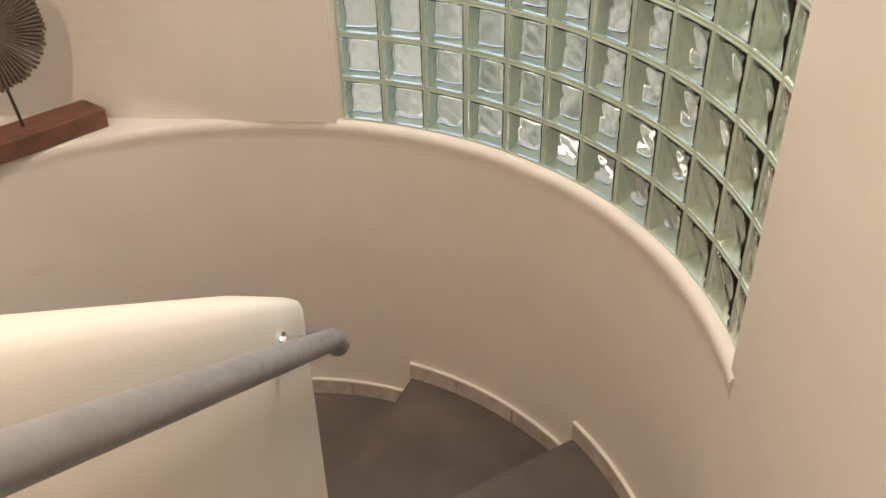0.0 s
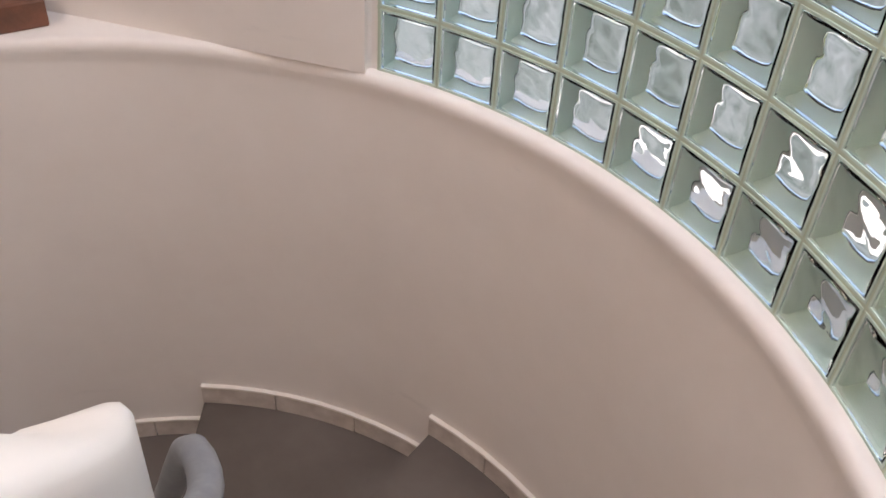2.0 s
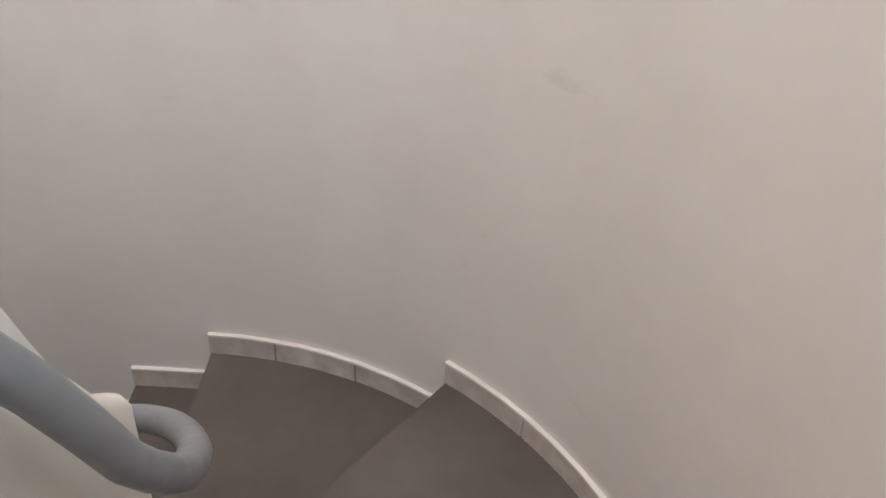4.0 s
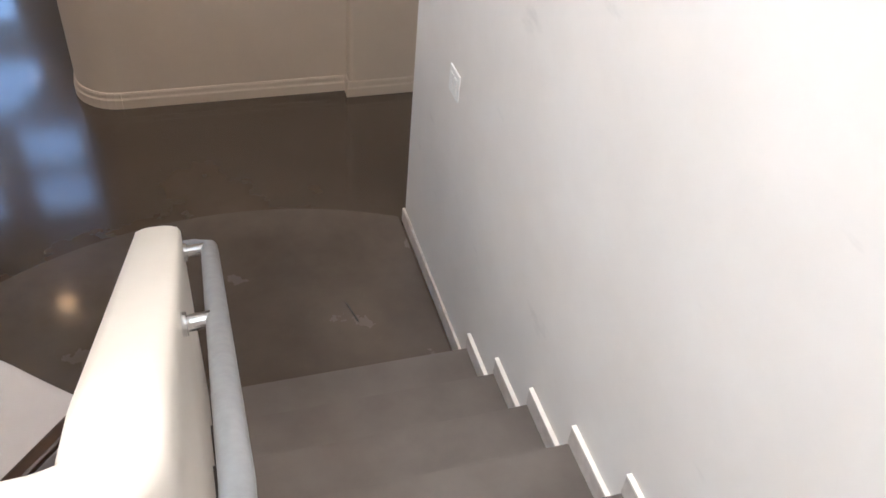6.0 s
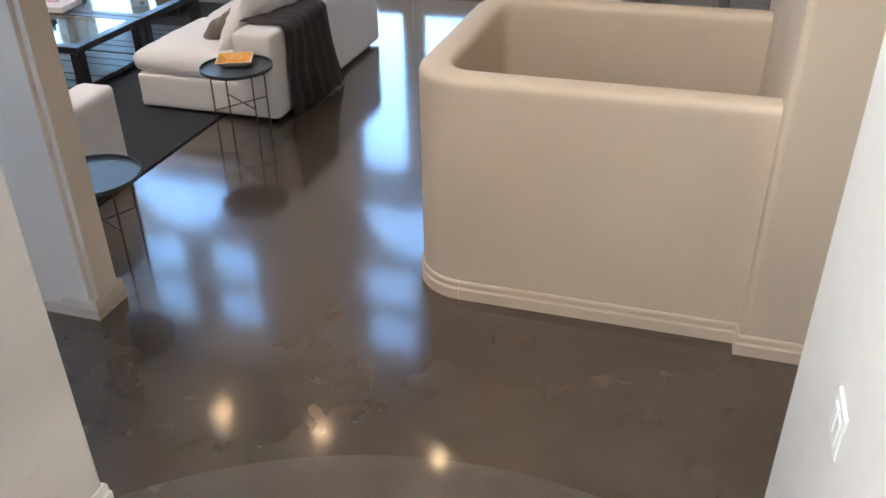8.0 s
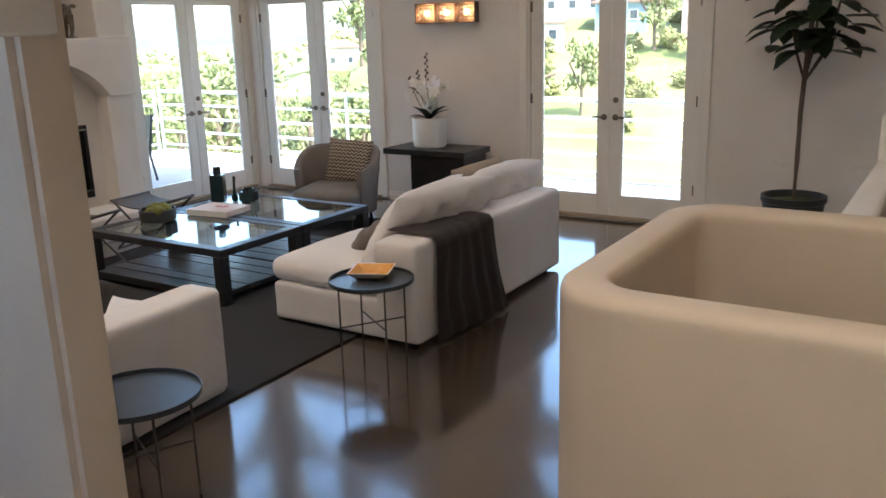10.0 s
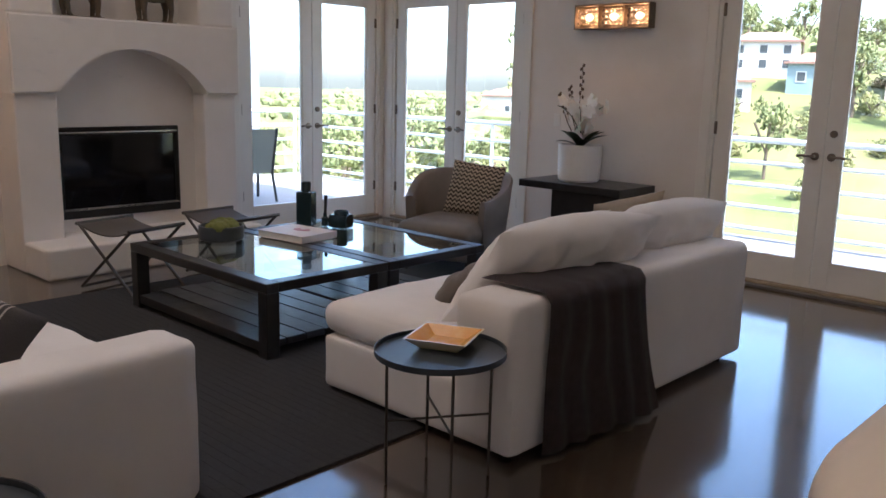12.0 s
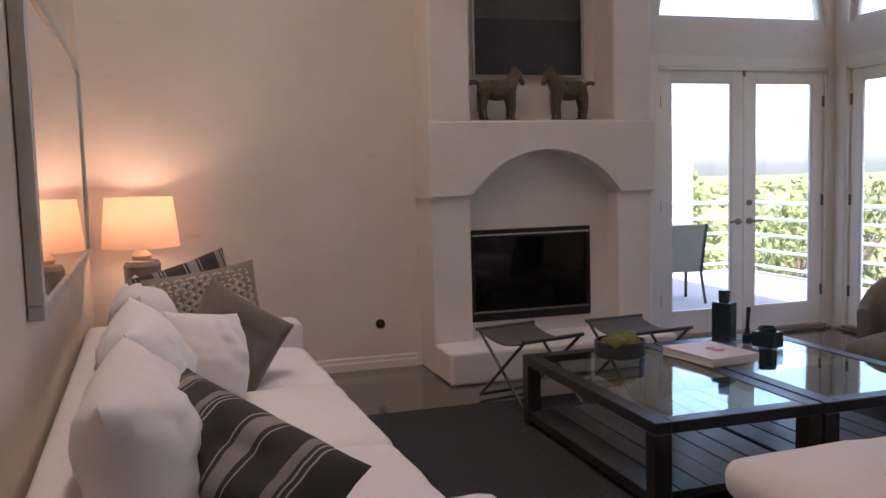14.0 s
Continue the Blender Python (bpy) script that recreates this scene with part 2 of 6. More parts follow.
M_DARKPANE = material("dark_window", (0.05, 0.06, 0.07), None, rough=0.1)
M_OUTMESH = material("patio_sling", (0.15, 0.15, 0.12), (0.12, 0.12, 0.10), 9.0, 0.8)
M_LAMPDISC = material("downlight_disc", (1, 0.9, 0.75), None, rough=0.5, Emission_Color=(1.0, 0.66, 0.36, 1), Emission_Strength=3.0)

# pale and dark patches stand in for bright and dim spots behind the blocks
M_BACKDROP = material("patchy_backdrop", (0.68, 0.68, 0.66), (0.20, 0.23, 0.19), 1.1, 0.85)

# ---------------------------------------------------------------- helpers of this scene
def part(name, bm, material, parent=None, label="", smooth=False):
    me = bpy.data.meshes.new(name)
    bmesh.ops.recalc_face_normals(bm, faces=bm.faces[:])
    bm.to_mesh(me)
    bm.free()
    if smooth:
        for p in me.polygons:
            p.use_smooth = True
        me.set_sharp_from_angle(angle=radians(50))
    me.materials.append(material)
    ob = new(name, me)
    if parent is not None:
        ob.parent = parent
    if label:
        ob["label"] = label
    return ob


def thing(name, label, category, at=(0, 0, 0), turn=0, group="", kind=""):
    ob = new(name)
    ob.empty_display_size = 0.1
    ob.matrix_basis = pose(*at, 0, 0, turn)
    return tagged(ob, label, category, group, kind)


def box(bm, x0, y0, z0, x1, y1, z1, bevel=0.0, seg=1):
    m = Matrix.LocRotScale(((x0 + x1) / 2, (y0 + y1) / 2, (z0 + z1) / 2), None,
                           (abs(x1 - x0), abs(y1 - y0), abs(z1 - z0)))
    vs = bmesh.ops.create_cube(bm, size=1, matrix=m)["verts"]
    if bevel:
        es = list({e for v in vs for e in v.link_edges})
        bmesh.ops.bevel(bm, geom=es, offset=bevel, segments=seg, affect="EDGES", profile=0.5)
    return vs


def rod(bm, a, b, r, seg=10, r2=None):
    a, b = Vector(a), Vector(b)
    d = b - a
    m = Matrix.Translation((a + b) / 2) @ d.to_track_quat("Z", "Y").to_matrix().to_4x4()
    return bmesh.ops.create_cone(bm, cap_ends=True, segments=seg, radius1=r, radius2=r if r2 is None else r2,
                                 depth=d.length, matrix=m)["verts"]


def ball(bm, c, r, u=12, v=8, squash=(1, 1, 1)):
    m = Matrix.Translation(c) @ Matrix.Diagonal((*squash, 1))
    return bmesh.ops.create_uvsphere(bm, u_segments=u, v_segments=v, radius=r, matrix=m)["verts"]


def lathe(bm, profile, seg=32, at=(0, 0, 0)):
    rings = []
    for r, z in profile:
        if r < 1e-5:
            rings.append([bm.verts.new((at[0], at[1], at[2] + z))])
        else:
            rings.append([bm.verts.new((at[0] + r * math.cos(2 * math.pi * i / seg),
                                        at[1] + r * math.sin(2 * math.pi * i / seg), at[2] + z)) for i in range(seg)])
    for a, b in zip(rings, rings[1:]):
        for i in range(seg):
            j = (i + 1) % seg
            if len(a) == 1 and len(b) == 1:
                continue
            if len(a) == 1:
                bm.faces.new((a[0], b[i], b[j]))
            elif len(b) == 1:
                bm.faces.new((a[i], a[j], b[0]))
            else:
                bm.faces.new((a[i], a[j], b[j], b[i]))


def tube(bm, pts, r, seg=12):
    """A round bar along points, closed at both ends."""
    pts = [Vector(p) for p in pts]
    rings = []
    up = Vector((0, 0, 1))
    for i, p in enumerate(pts):
        d = (pts[min(i + 1, len(pts) - 1)] - pts[max(i - 1, 0)]).normalized()
        s = d.cross(up)
        if s.length < 1e-3:
            s = d.cross(Vector((1, 0, 0)))
        s.normalize()
        t = s.cross(d)
        rings.append([bm.verts.new(p + r * (math.cos(2 * math.pi * k / seg) * s + math.sin(2 * math.pi * k / seg) * t))
                      for k in range(seg)])
    for a, b in zip(rings, rings[1:]):
        for k in range(seg):
            bm.faces.new((a[k], a[(k + 1) % seg], b[(k + 1) % seg], b[k]))
    bm.faces.new(rings[0])
    bm.faces.new(rings[-1][::-1])


def loft(bm, sections, close=True):
    """Joins equal rings of points into a skin; the ends are capped."""
    rings = [[bm.verts.new(p) for p in s] for s in sections]
    n = len(rings[0])
    for a, b in zip(rings, rings[1:]):
        for k in range(n if close else n - 1):
            bm.faces.new((a[k], a[(k + 1) % n], b[(k + 1) % n], b[k]))
    bm.faces.new(rings[0])
    bm.faces.new(rings[-1][::-1])


def prism(bm, outline, z0, z1):
    lo = [bm.verts.new((x, y, z0)) for x, y in outline]
    hi = [bm.verts.new((x, y, z1)) for x, y in outline]
    n = len(outline)
    for i in range(n):
        j = (i + 1) % n
        bm.faces.new((lo[i], lo[j], hi[j], hi[i]))
    bm.faces.new(lo[::-1])
    bm.faces.new(hi)


def panel(bm, at, u0, u1, z0, z1, t, holes):
    """A wall with openings. at(u, d, z) gives the place; a hole is (u0, u1, z0, z1) or, with a half-round head, (u0, u1, z0, None)."""
    def block(a, b, c, d, c2=None, d2=None):
        c2, d2 = c if c2 is None else c2, d if d2 is None else d2
        vs = [bm.verts.new(at(u, w, z)) for w in (0, t) for u, z in ((a, c), (b, c2), (b, d2), (a, d))]
        for f in ((0, 1, 2, 3), (7, 6, 5, 4), (0, 4, 5, 1), (1, 5, 6, 2), (2, 6, 7, 3), (3, 7, 4, 0)):
            bm.faces.new([vs[i] for i in f])
    columns = sorted({(h[0], h[1]) for h in holes})
    x = u0
    for a, b in columns:
        if a > x:
            block(x, a, z0, z1)
        z = z0
        for h in sorted((h for h in holes if (h[0], h[1]) == (a, b)), key=lambda h: h[2]):
            if h[2] > z:
                block(a, b, z, h[2])
            if h[3] is None:
                c, r, n = (a + b) / 2, (b - a) / 2, 20
                for i in range(n):
                    p, q = [c - r * math.cos(math.pi * k / n) for k in (i, i + 1)]
                    s, e = [h[2] + r * math.sin(math.pi * k / n) for k in (i, i + 1)]
                    block(p, q, s, z1, e, z1)
                z = z1
            else:
                z = h[3]
        if z < z1:
            block(a, b, z, z1)
        x = b
    if x < u1:
        block(x, u1, z0, z1)


def arc(cx, cy, r, a0, a1, n):
    return [(cx + r * math.cos(radians(a0 + (a1 - a0) * i / n)), cy + r * math.sin(radians(a0 + (a1 - a0) * i / n)))
            for i in range(n + 1)]


# ---------------------------------------------------------------- plan
CX, CY = -0.413, -1.474          # centre of the winding part of the stair
RO, RI, RH = 1.411, 0.325, 0.18  # outer wall, newel wall's outside and its hollow
RISE, GO = 0.18, 0.295
STAIR_X = CX + RO                # 0.99, face of the straight stair wall
UP_X = CX - RO                   # -1.82, face of the upper flight's wall
TOP = 2.70                       # upper floor
LEDGE = 2.86
XW, YD = -7.45, 8.225            # fireplace wall, door wall
CEIL = 6.3                       # living room
LOW = 5.1                        # stairwell
MIRROR_Y = 1.945                 # wall with the mirror

# ---------------------------------------------------------------- floors
def slab(name, x0, y0, z0, x1, y1, z1, material, label, kind="structure", category="floor"):
    bm = bmesh.new()
    box(bm, x0, y0, z0, x1, y1, z1)
    return tagged(part(name, bm, material), label, category, kind=kind)


slab("floor", XW - 0.2, -3.2, -0.3, 5.2, YD + 0.2, 0.0, M_FLOOR, "dark polished concrete floor with glossy mottled sheen")

# lighter troweled apron at the foot of the stairs, round in front
bm = bmesh.new()
prism(bm, [(-1.27, -0.2), (0.975, -0.2)] + [(0.1 + 2.0 * math.sin(radians(a)), -0.7 + 2.0 * math.cos(radians(a))) for a in [25.9 - 1.724 * i for i in range(41)]], 0.0, 0.004)
tagged(part("floor_apron", bm, M_APRON), "lighter troweled concrete apron before the stairs", "floor", kind="structure")

# ---------------------------------------------------------------- stairs
def newel_top(a):
    """Height of the newel wall's top by the winding angle, 0 at the lower flight, 180 at the upper."""
    steps = ((0, 1.91), (36, 2.045), (65, 2.16), (92, 2.31), (106, 2.445), (124, 2.765), (131, 2.835), (140, 2.875), (152, 2.91), (171, 3.005), (180, 3.045))
    for (a0, z0), (a1, z1) in zip(steps, steps[1:]):
        if a <= a1:
            return z0 + (z1 - z0) * (a - a0) / (a1 - a0)
    return 3.045


BULGE = 0.042


def newel_radius(a):
    """The newel wall swells towards the upper flight."""
    t = min(1, max(0, (a - 60) / 110))
    return RI + BULGE * t * t * (3 - 2 * t)


stairs = thing("staircase", "winding concrete staircase with grey troweled treads", "staircase", kind="structure")


def tread_outline(k):
    if k <= 5:
        y1, y0 = -GO * (k - 1), -GO * k
        return [(CX + RI, y1 + 0.0), (CX + RI, y0 - 0.02), (STAIR_X, y0 - 0.02), (STAIR_X, y1)]
    if k <= 10:
        a0, a1 = -36 * (k - 6), -36 * (k - 5) - 1.0
        return arc(CX, CY, RI, a0, a1, 6) + arc(CX, CY, RO, a1, a0, 12)
    y0, y1 = CY + GO * (k - 11), CY + GO * (k - 10)
    return [(CX - RI, y0), (CX - RI, y1 + 0.02), (UP_X, y1 + 0.02), (UP_X, y0)]


for k in range(1, 15):
    bm = bmesh.new()
    prism(bm, tread_outline(k), RISE * k - (0.36 if k > 2 else RISE * k), RISE * k)
    bmesh.ops.bevel(bm, geom=[e for e in bm.edges if all(v.co.z > RISE * k - 0.01 for v in e.verts)],
                    offset=0.008, segments=2, affect="EDGES")
    part("step", bm, M_STEP, stairs)

# skirting along the outer wall, one piece a step
def skirt_piece(k):
    """Tiles on a step and the pale caulk line along their top."""
    t, h = 0.012, 0.080
    if k <= 5:
        y1, y0 = -GO * (k - 1), -GO * k
        strip = lambda a, b, d: [(STAIR_X, y1 + (y0 - y1) * a), (STAIR_X, y1 + (y0 - y1) * b), (STAIR_X - d, y1 + (y0 - y1) * b), (STAIR_X - d, y1 + (y0 - y1) * a)]
        cuts = (0.0, 1.0)
    elif k <= 10:
        a0 = -36 * (k - 6)
        strip = lambda a, b, d: arc(CX, CY, RO, a0 - 36 * a, a0 - 36 * b, 8) + arc(CX, CY, RO - d, a0 - 36 * b, a0 - 36 * a, 8)
        cuts = ((0.0, 0.27, 0.61, 1.0), (0.0, 0.36, 0.78, 1.0), (0.0, 0.31, 0.66, 1.0))[k % 3]
    else:
        y0 = CY + GO * (k - 11)
        strip = lambda a, b, d: [(UP_X, y0 + GO * a), (UP_X, y0 + GO * b), (UP_X + d, y0 + GO * b), (UP_X + d, y0 + GO * a)]
        cuts = (0.0, 1.0)
    for a, b in zip(cuts, cuts[1:]):
        bm = bmesh.new()
        prism(bm, strip(a + (0.003 if a else 0), b - (0.003 if b < 1 else 0), t + 0.002 * (b < 1)), RISE * k + 0.001, RISE * k + h)
        part("skirting_tile", bm, M_SKIRT, stairs, "narrow pale tile skirting")
    bm = bmesh.new()
    prism(bm, strip(0.0, 1.0, t + 0.004), RISE * k + h, RISE * k + h + 0.008)
    part("caulk_line", bm, M_CREAM, stairs, "white painted top edge")


for k in range(1, 15):
    skirt_piece(k)

# ---------------------------------------------------------------- stairwell walls
def plain_wall(name, x0, y0, z0, x1, y1, z1, bevel=0.0, material=None, label="smooth cream plaster wall"):
    bm = bmesh.new()
    box(bm, x0, y0, z0, x1, y1, z1, bevel, 4)
    return tagged(part(name, bm, material or M_PLASTER, smooth=False), label, "wall", kind="structure")


bm = bmesh.new()
box(bm, STAIR_X, CY, 0, STAIR_X + 0.16, 1.07, LOW)
bmesh.ops.bevel(bm, geom=[e for e in bm.edges if all(v.co.y > 1.0 for v in e.verts) and abs(e.verts[0].co.z - e.verts[1].co.z) > 1], offset=0.012, segments=3, affect="EDGES")
tagged(part("wall_stair", bm, M_PLASTER), "smooth pale plaster wall along the stairs", "wall", kind="structure")
bm = bmesh.new()
sec = []
for i in range(97):
    a = radians(-180 * i / 96)
    c, s = math.cos(a), math.sin(a)
    ring = [(0, 0.0), (0.0, LEDGE - 0.12), (0.0, LEDGE - 0.075), (-0.002, LEDGE - 0.058), (-0.006, LEDGE - 0.042), (-0.008, LEDGE - 0.026), (-0.005, LEDGE - 0.012), (0.002, LEDGE - 0.004), (0.012, LEDGE), (0.16, LEDGE), (0.16, 0.0)]
    sec.append([(CX + (RO + d) * c, CY + (RO + d) * s, z) for d, z in ring])
loft(bm, sec)
tagged(part("wall_curved", bm, M_PLASTER, smooth=True), "curved cream plaster wall with rounded ledge", "wall", kind="structure")
# ledge that fills the corner behind the curved wall
bm = bmesh.new()
prism(bm, arc(CX, CY, RO + 0.15, 0, -98, 30) + [(-0.60, -3.015), (1.3, -3.015), (1.3, CY)], LEDGE - 0.2, LEDGE - 0.001)
tagged(part("ledge", bm, M_PLASTER), "deep cream plaster ledge above the curved wall", "ledge", kind="structure")
bm = bmesh.new()
box(bm, -0.625, -3.06, LEDGE - 0.004, 1.3, -2.872, LOW)
bmesh.ops.bevel(bm, geom=[e for e in bm.edges if all(v.co.x < -0.6 for v in e.verts) and abs(e.verts[0].co.z - e.verts[1].co.z) > 1], offset=0.03, segments=5, affect="EDGES")
tagged(part("wall_niche_back", bm, M_PLASTER), "smooth cream plaster wall", "wall", kind="structure")
plain_wall("wall_niche_side", 1.15, -2.872, LEDGE - 0.004, 1.3, CY, LOW)
plain_wall("wall_upper", UP_X - 0.16, CY - 0.045, TOP - 0.75, UP_X, 1.73, LOW, 0.012)
plain_wall("wall_landing_back", UP_X, 1.6, TOP, CX - RH, 1.73, LOW)

# ---------------------------------------------------------------- inner wall with the handrail
def inner_section(x_out, x_in, y, top, low):
    """Cross-section of the inner wall with rounded top edges, across x at one y."""
    s = 1 if x_out > x_in else -1
    r = 0.03
    return [(x_out, y, low), (x_out, y, top - r - 0.04), (x_out, y, top - r), (x_out - s * 0.009, y, top - 0.009), (x_out - s * r, y, top),
            (x_in + s * r, y, top), (x_in + s * 0.009, y, top - 0.009), (x_in, y, top - r), (x_in, y, top - r - 0.04), (x_in, y, low)]


def flight_top(y):
    return 1.07 + (1.93 - 1.07) * min(1, max(0, (-0.02 - y) / 1.42))


def upper_top(y):
    return min(3.045 + (y - CY) * 0.685, 3.79)


def rail_height(y):
    """Centre of the handrail along the upper flight, level on the landing."""
    return min(2.924 + (y - CY) * 0.688, 3.82)


sections = []
X0, X1 = CX + RI, CX + RH
sections.append(inner_section(X0 - 0.02, X1 + 0.02, -0.005, 1.06, 0.0))
for i in range(13):
    y = -0.025 + (CY + 0.025) * i / 12
    sections.append(inner_section(X0, X1, y, flight_top(y), 0.0))
for i in range(1, 48):
    a = -180 * i / 48
    c, s, top = math.cos(radians(a)), math.sin(radians(a)), newel_top(-a)
    low = max(0.0, top - 1.35)
    ro = newel_radius(-a)
    sections.append([(CX + r * c, CY + r * s, z) for r, z in
                     ((ro, low), (ro, top - 0.07), (ro, top - 0.03), (ro - 0.009, top - 0.009), (ro - 0.03, top),
                      (RH + 0.03, top), (RH + 0.009, top - 0.009), (RH, top - 0.03), (RH, top - 0.07), (RH, low))])
for i in range(0, 16):
    y = CY + 3.06 * i / 15
    top = upper_top(y)
    sections.append(inner_section(CX - RI - BULGE, CX - RH, y, top, min(top - 1.35, 2.4)))
bm = bmesh.new()
loft(bm, sections)
tagged(part("wall_newel", bm, M_CREAM, smooth=True), "curved cream plaster half wall with rounded top", "wall", kind="structure")

OFF = 0.082
rail = thing("handrail", "grey painted steel pipe handrail on chrome brackets", "handrail")
pts = [(X0 + 0.0, -0.05, flight_top(-0.05) - 0.10), (X0 + 0.03, -0.055, flight_top(-0.06) - 0.10)]
pts += [(X0 + OFF, -0.09 + (CY + 0.09) * i / 10, flight_top(-0.09 + (CY + 0.09) * i / 10) - 0.10 - 0.006 * i) for i in range(11)]
pts += [(CX + (newel_radius(a) + OFF) * math.cos(radians(-a)), CY + (newel_radius(a) + OFF) * math.sin(radians(-a)), newel_top(a) - 0.15 - 0.03 * max(0, math.sin(math.pi * (a - 96) / 86)) ** 2)
        for a in range(6, 180, 6)]
pts += [(CX - RI - BULGE - OFF, CY + 2.9 * i / 14, rail_height(CY + 2.9 * i / 14)) for i in range(15)]
bm = bmesh.new()
tube(bm, pts, 0.028, 16)
part("pipe", bm, M_RAIL, rail, smooth=True)


def bracket(x, y, z, s):
    bm = bmesh.new()
    rod(bm, (x, y, z), (x + s * 0.012, y, z), 0.03, 16)
    rod(bm, (x + s * 0.01, y, z), (x + s * (OFF - 0.01), y, z + 0.004), 0.021, 16)
    part("bracket", bm, M_CHROME, rail, "polished chrome stub bracket", smooth=False)


bracket(X0, -0.10, flight_top(-0.10) - 0.10, 1)
bracket(X0, -0.78, flight_top(-0.78) - 0.13, 1)
bracket(CX - RI - BULGE, CY + 0.16, rail_height(CY + 0.16), -1)
bracket(CX - RI - BULGE, CY + 1.11, rail_height(CY + 1.11), -1)

# ---------------------------------------------------------------- upper landing and lower walls
slab("floor_landing", UP_X, CY + GO * 4, TOP - 0.28, CX - RH, 1.6, TOP, M_STEP, "grey troweled concrete landing floor")
plain_wall("wall_under_landing", -1.45, -0.26, 0, -1.285, 0.72, TOP - 0.28, 0.02)
SKEW = 0.049                     # the mirror wall runs a little out of square
bm = bmesh.new()
prism(bm, [(XW, MIRROR_Y - 0.21 - 0.27), (-2.075, MIRROR_Y - 0.21), (-2.075, MIRROR_Y), (XW, MIRROR_Y + SKEW * (XW + 2.075))], 0, CEIL)
bmesh.ops.bevel(bm, geom=[e for e in bm.edges if abs(e.verts[0].co.z - e.verts[1].co.z) > 1 and e.verts[0].co.x > -3], offset=0.03, segments=4, affect="EDGES")
tagged(part("wall_mirror", bm, M_SAND), "smooth warm cream plaster wall", "wall", kind="structure")
plain_wall("wall_hall_side", 5.0, -3.2, 0, 5.2, YD, CEIL)
plain_wall("wall_hall_back", STAIR_X + 0.16, -3.2, 0, 5.0, -3.0, LOW)
plain_wall("wall_hall_left", -3.6, -3.2, 0, -3.45, MIRROR_Y - 0.28, LOW)
plain_wall("wall_hall_rear", -3.45, -3.2, 0, STAIR_X + 0.16, -3.05, LEDGE - 0.25)
slab("ceiling", XW - 0.2, 1.5, CEIL, 5.2, YD + 0.2, CEIL + 0.2, M_WHITE, "flat white painted ceiling", category="ceiling")
slab("ceiling_stair", XW - 0.2, -3.2, LOW, 5.2, 1.5, LOW + 0.2, M_WHITE, "flat white painted ceiling over the stairs", category="ceiling")
plain_wall("wall_over_hall", -2.07, 1.502, LOW + 0.004, 5.0, 1.70, CEIL)

# ---------------------------------------------------------------- rounded half wall round the lower stairwell
def rounded(x0, y0, x1, y1, r, n=10):
    """Open outline: from the right end along the front, round two corners and back along the far side."""
    return ([(x1, y0)] + [(x0 + r + r * math.cos(radians(270 - 90 * i / n)), y0 + r + r * math.sin(radians(270 - 90 * i / n))) for i in range(n + 1)]
            + [(x0 + r + r * math.cos(radians(180 - 90 * i / n)), y1 - r + r * math.sin(radians(180 - 90 * i / n))) for i in range(n + 1)] + [(x1, y1)])


TX0, TY0, TX1, TY1, TT, TZ = -0.655, 2.405, 0.96, 3.93, 0.155, 1.165
out, inn = rounded(TX0, TY0, TX1, TY1, 0.26), rounded(TX0 + TT, TY0 + TT, TX1, TY1 - TT, 0.14)
bm = bmesh.new()
sec = []
for (ax, ay), (bx, by) in zip(out, inn):
    a, b = Vector((ax, ay)), Vector((bx, by))
    d = (b - a)
    ring = []
    for f, z in ((0, 0), (0, TZ - 0.06), (0, TZ - 0.034), (0.05, TZ - 0.010), (0.17, TZ), (0.83, TZ), (0.95, TZ - 0.010), (1, TZ - 0.034), (1, TZ - 0.06), (1, -0.0)):
        p = a + d * f
        ring.append((p.x, p.y, z))
    sec.append(ring)
loft(bm, sec)
tagged(part("wall_half_round", bm, M_TAN, smooth=True), "rounded cream plaster half wall round a stairwell", "wall", kind="structure")
plain_wall("wall_column", TX1, TY0 - 0.085, 0, TX1 + 1.1, TY1 + 0.3, CEIL, 0.03, M_TAN)
plain_wall("wall_divider_low", 0.0, TY1 - 0.02, 0, 0.145, 5.5, 1.16, 0.03)
plain_wall("wall_divider_mid", 0.0, 5.5, 0, 0.16, 6.6, 1.42, 0.03)
plain_wall("wall_divider_high", 0.0, 6.6, 0, 0.16, YD, CEIL, 0.02)
# two-step baseboards
def baseboard(path, h=0.105, t=0.016, paint=None):
    """A stepped board along a line, on the left of its direction."""
    bm = bmesh.new()
    pts = [Vector(p) for p in path]
    rings = []
    for i, p in enumerate(pts):
        d0 = (p - pts[i - 1]).normalized() if i else (pts[1] - p).normalized()
        d1 = (pts[i + 1] - p).normalized() if i < len(pts) - 1 else d0
        n0, n1 = Vector((-d0.y, d0.x)), Vector((-d1.y, d1.x))
        n = (n0 + n1).normalized()
        n = n / max(0.3, n.dot(n0))
        rings.append([(p.x + n.x * w, p.y + n.y * w, z) for w, z in
                      ((0, 0.0), (t, 0.0), (t, h * 0.55), (t * 0.62, h * 0.66), (t * 0.62, h * 0.9), (t * 0.3, h), (0, h))])
    loft(bm, rings)
    return tagged(part("baseboard", bm, paint or M_TRIM), "stepped tan painted baseboard" if paint else "stepped off-white painted baseboard", "baseboard", kind="structure")


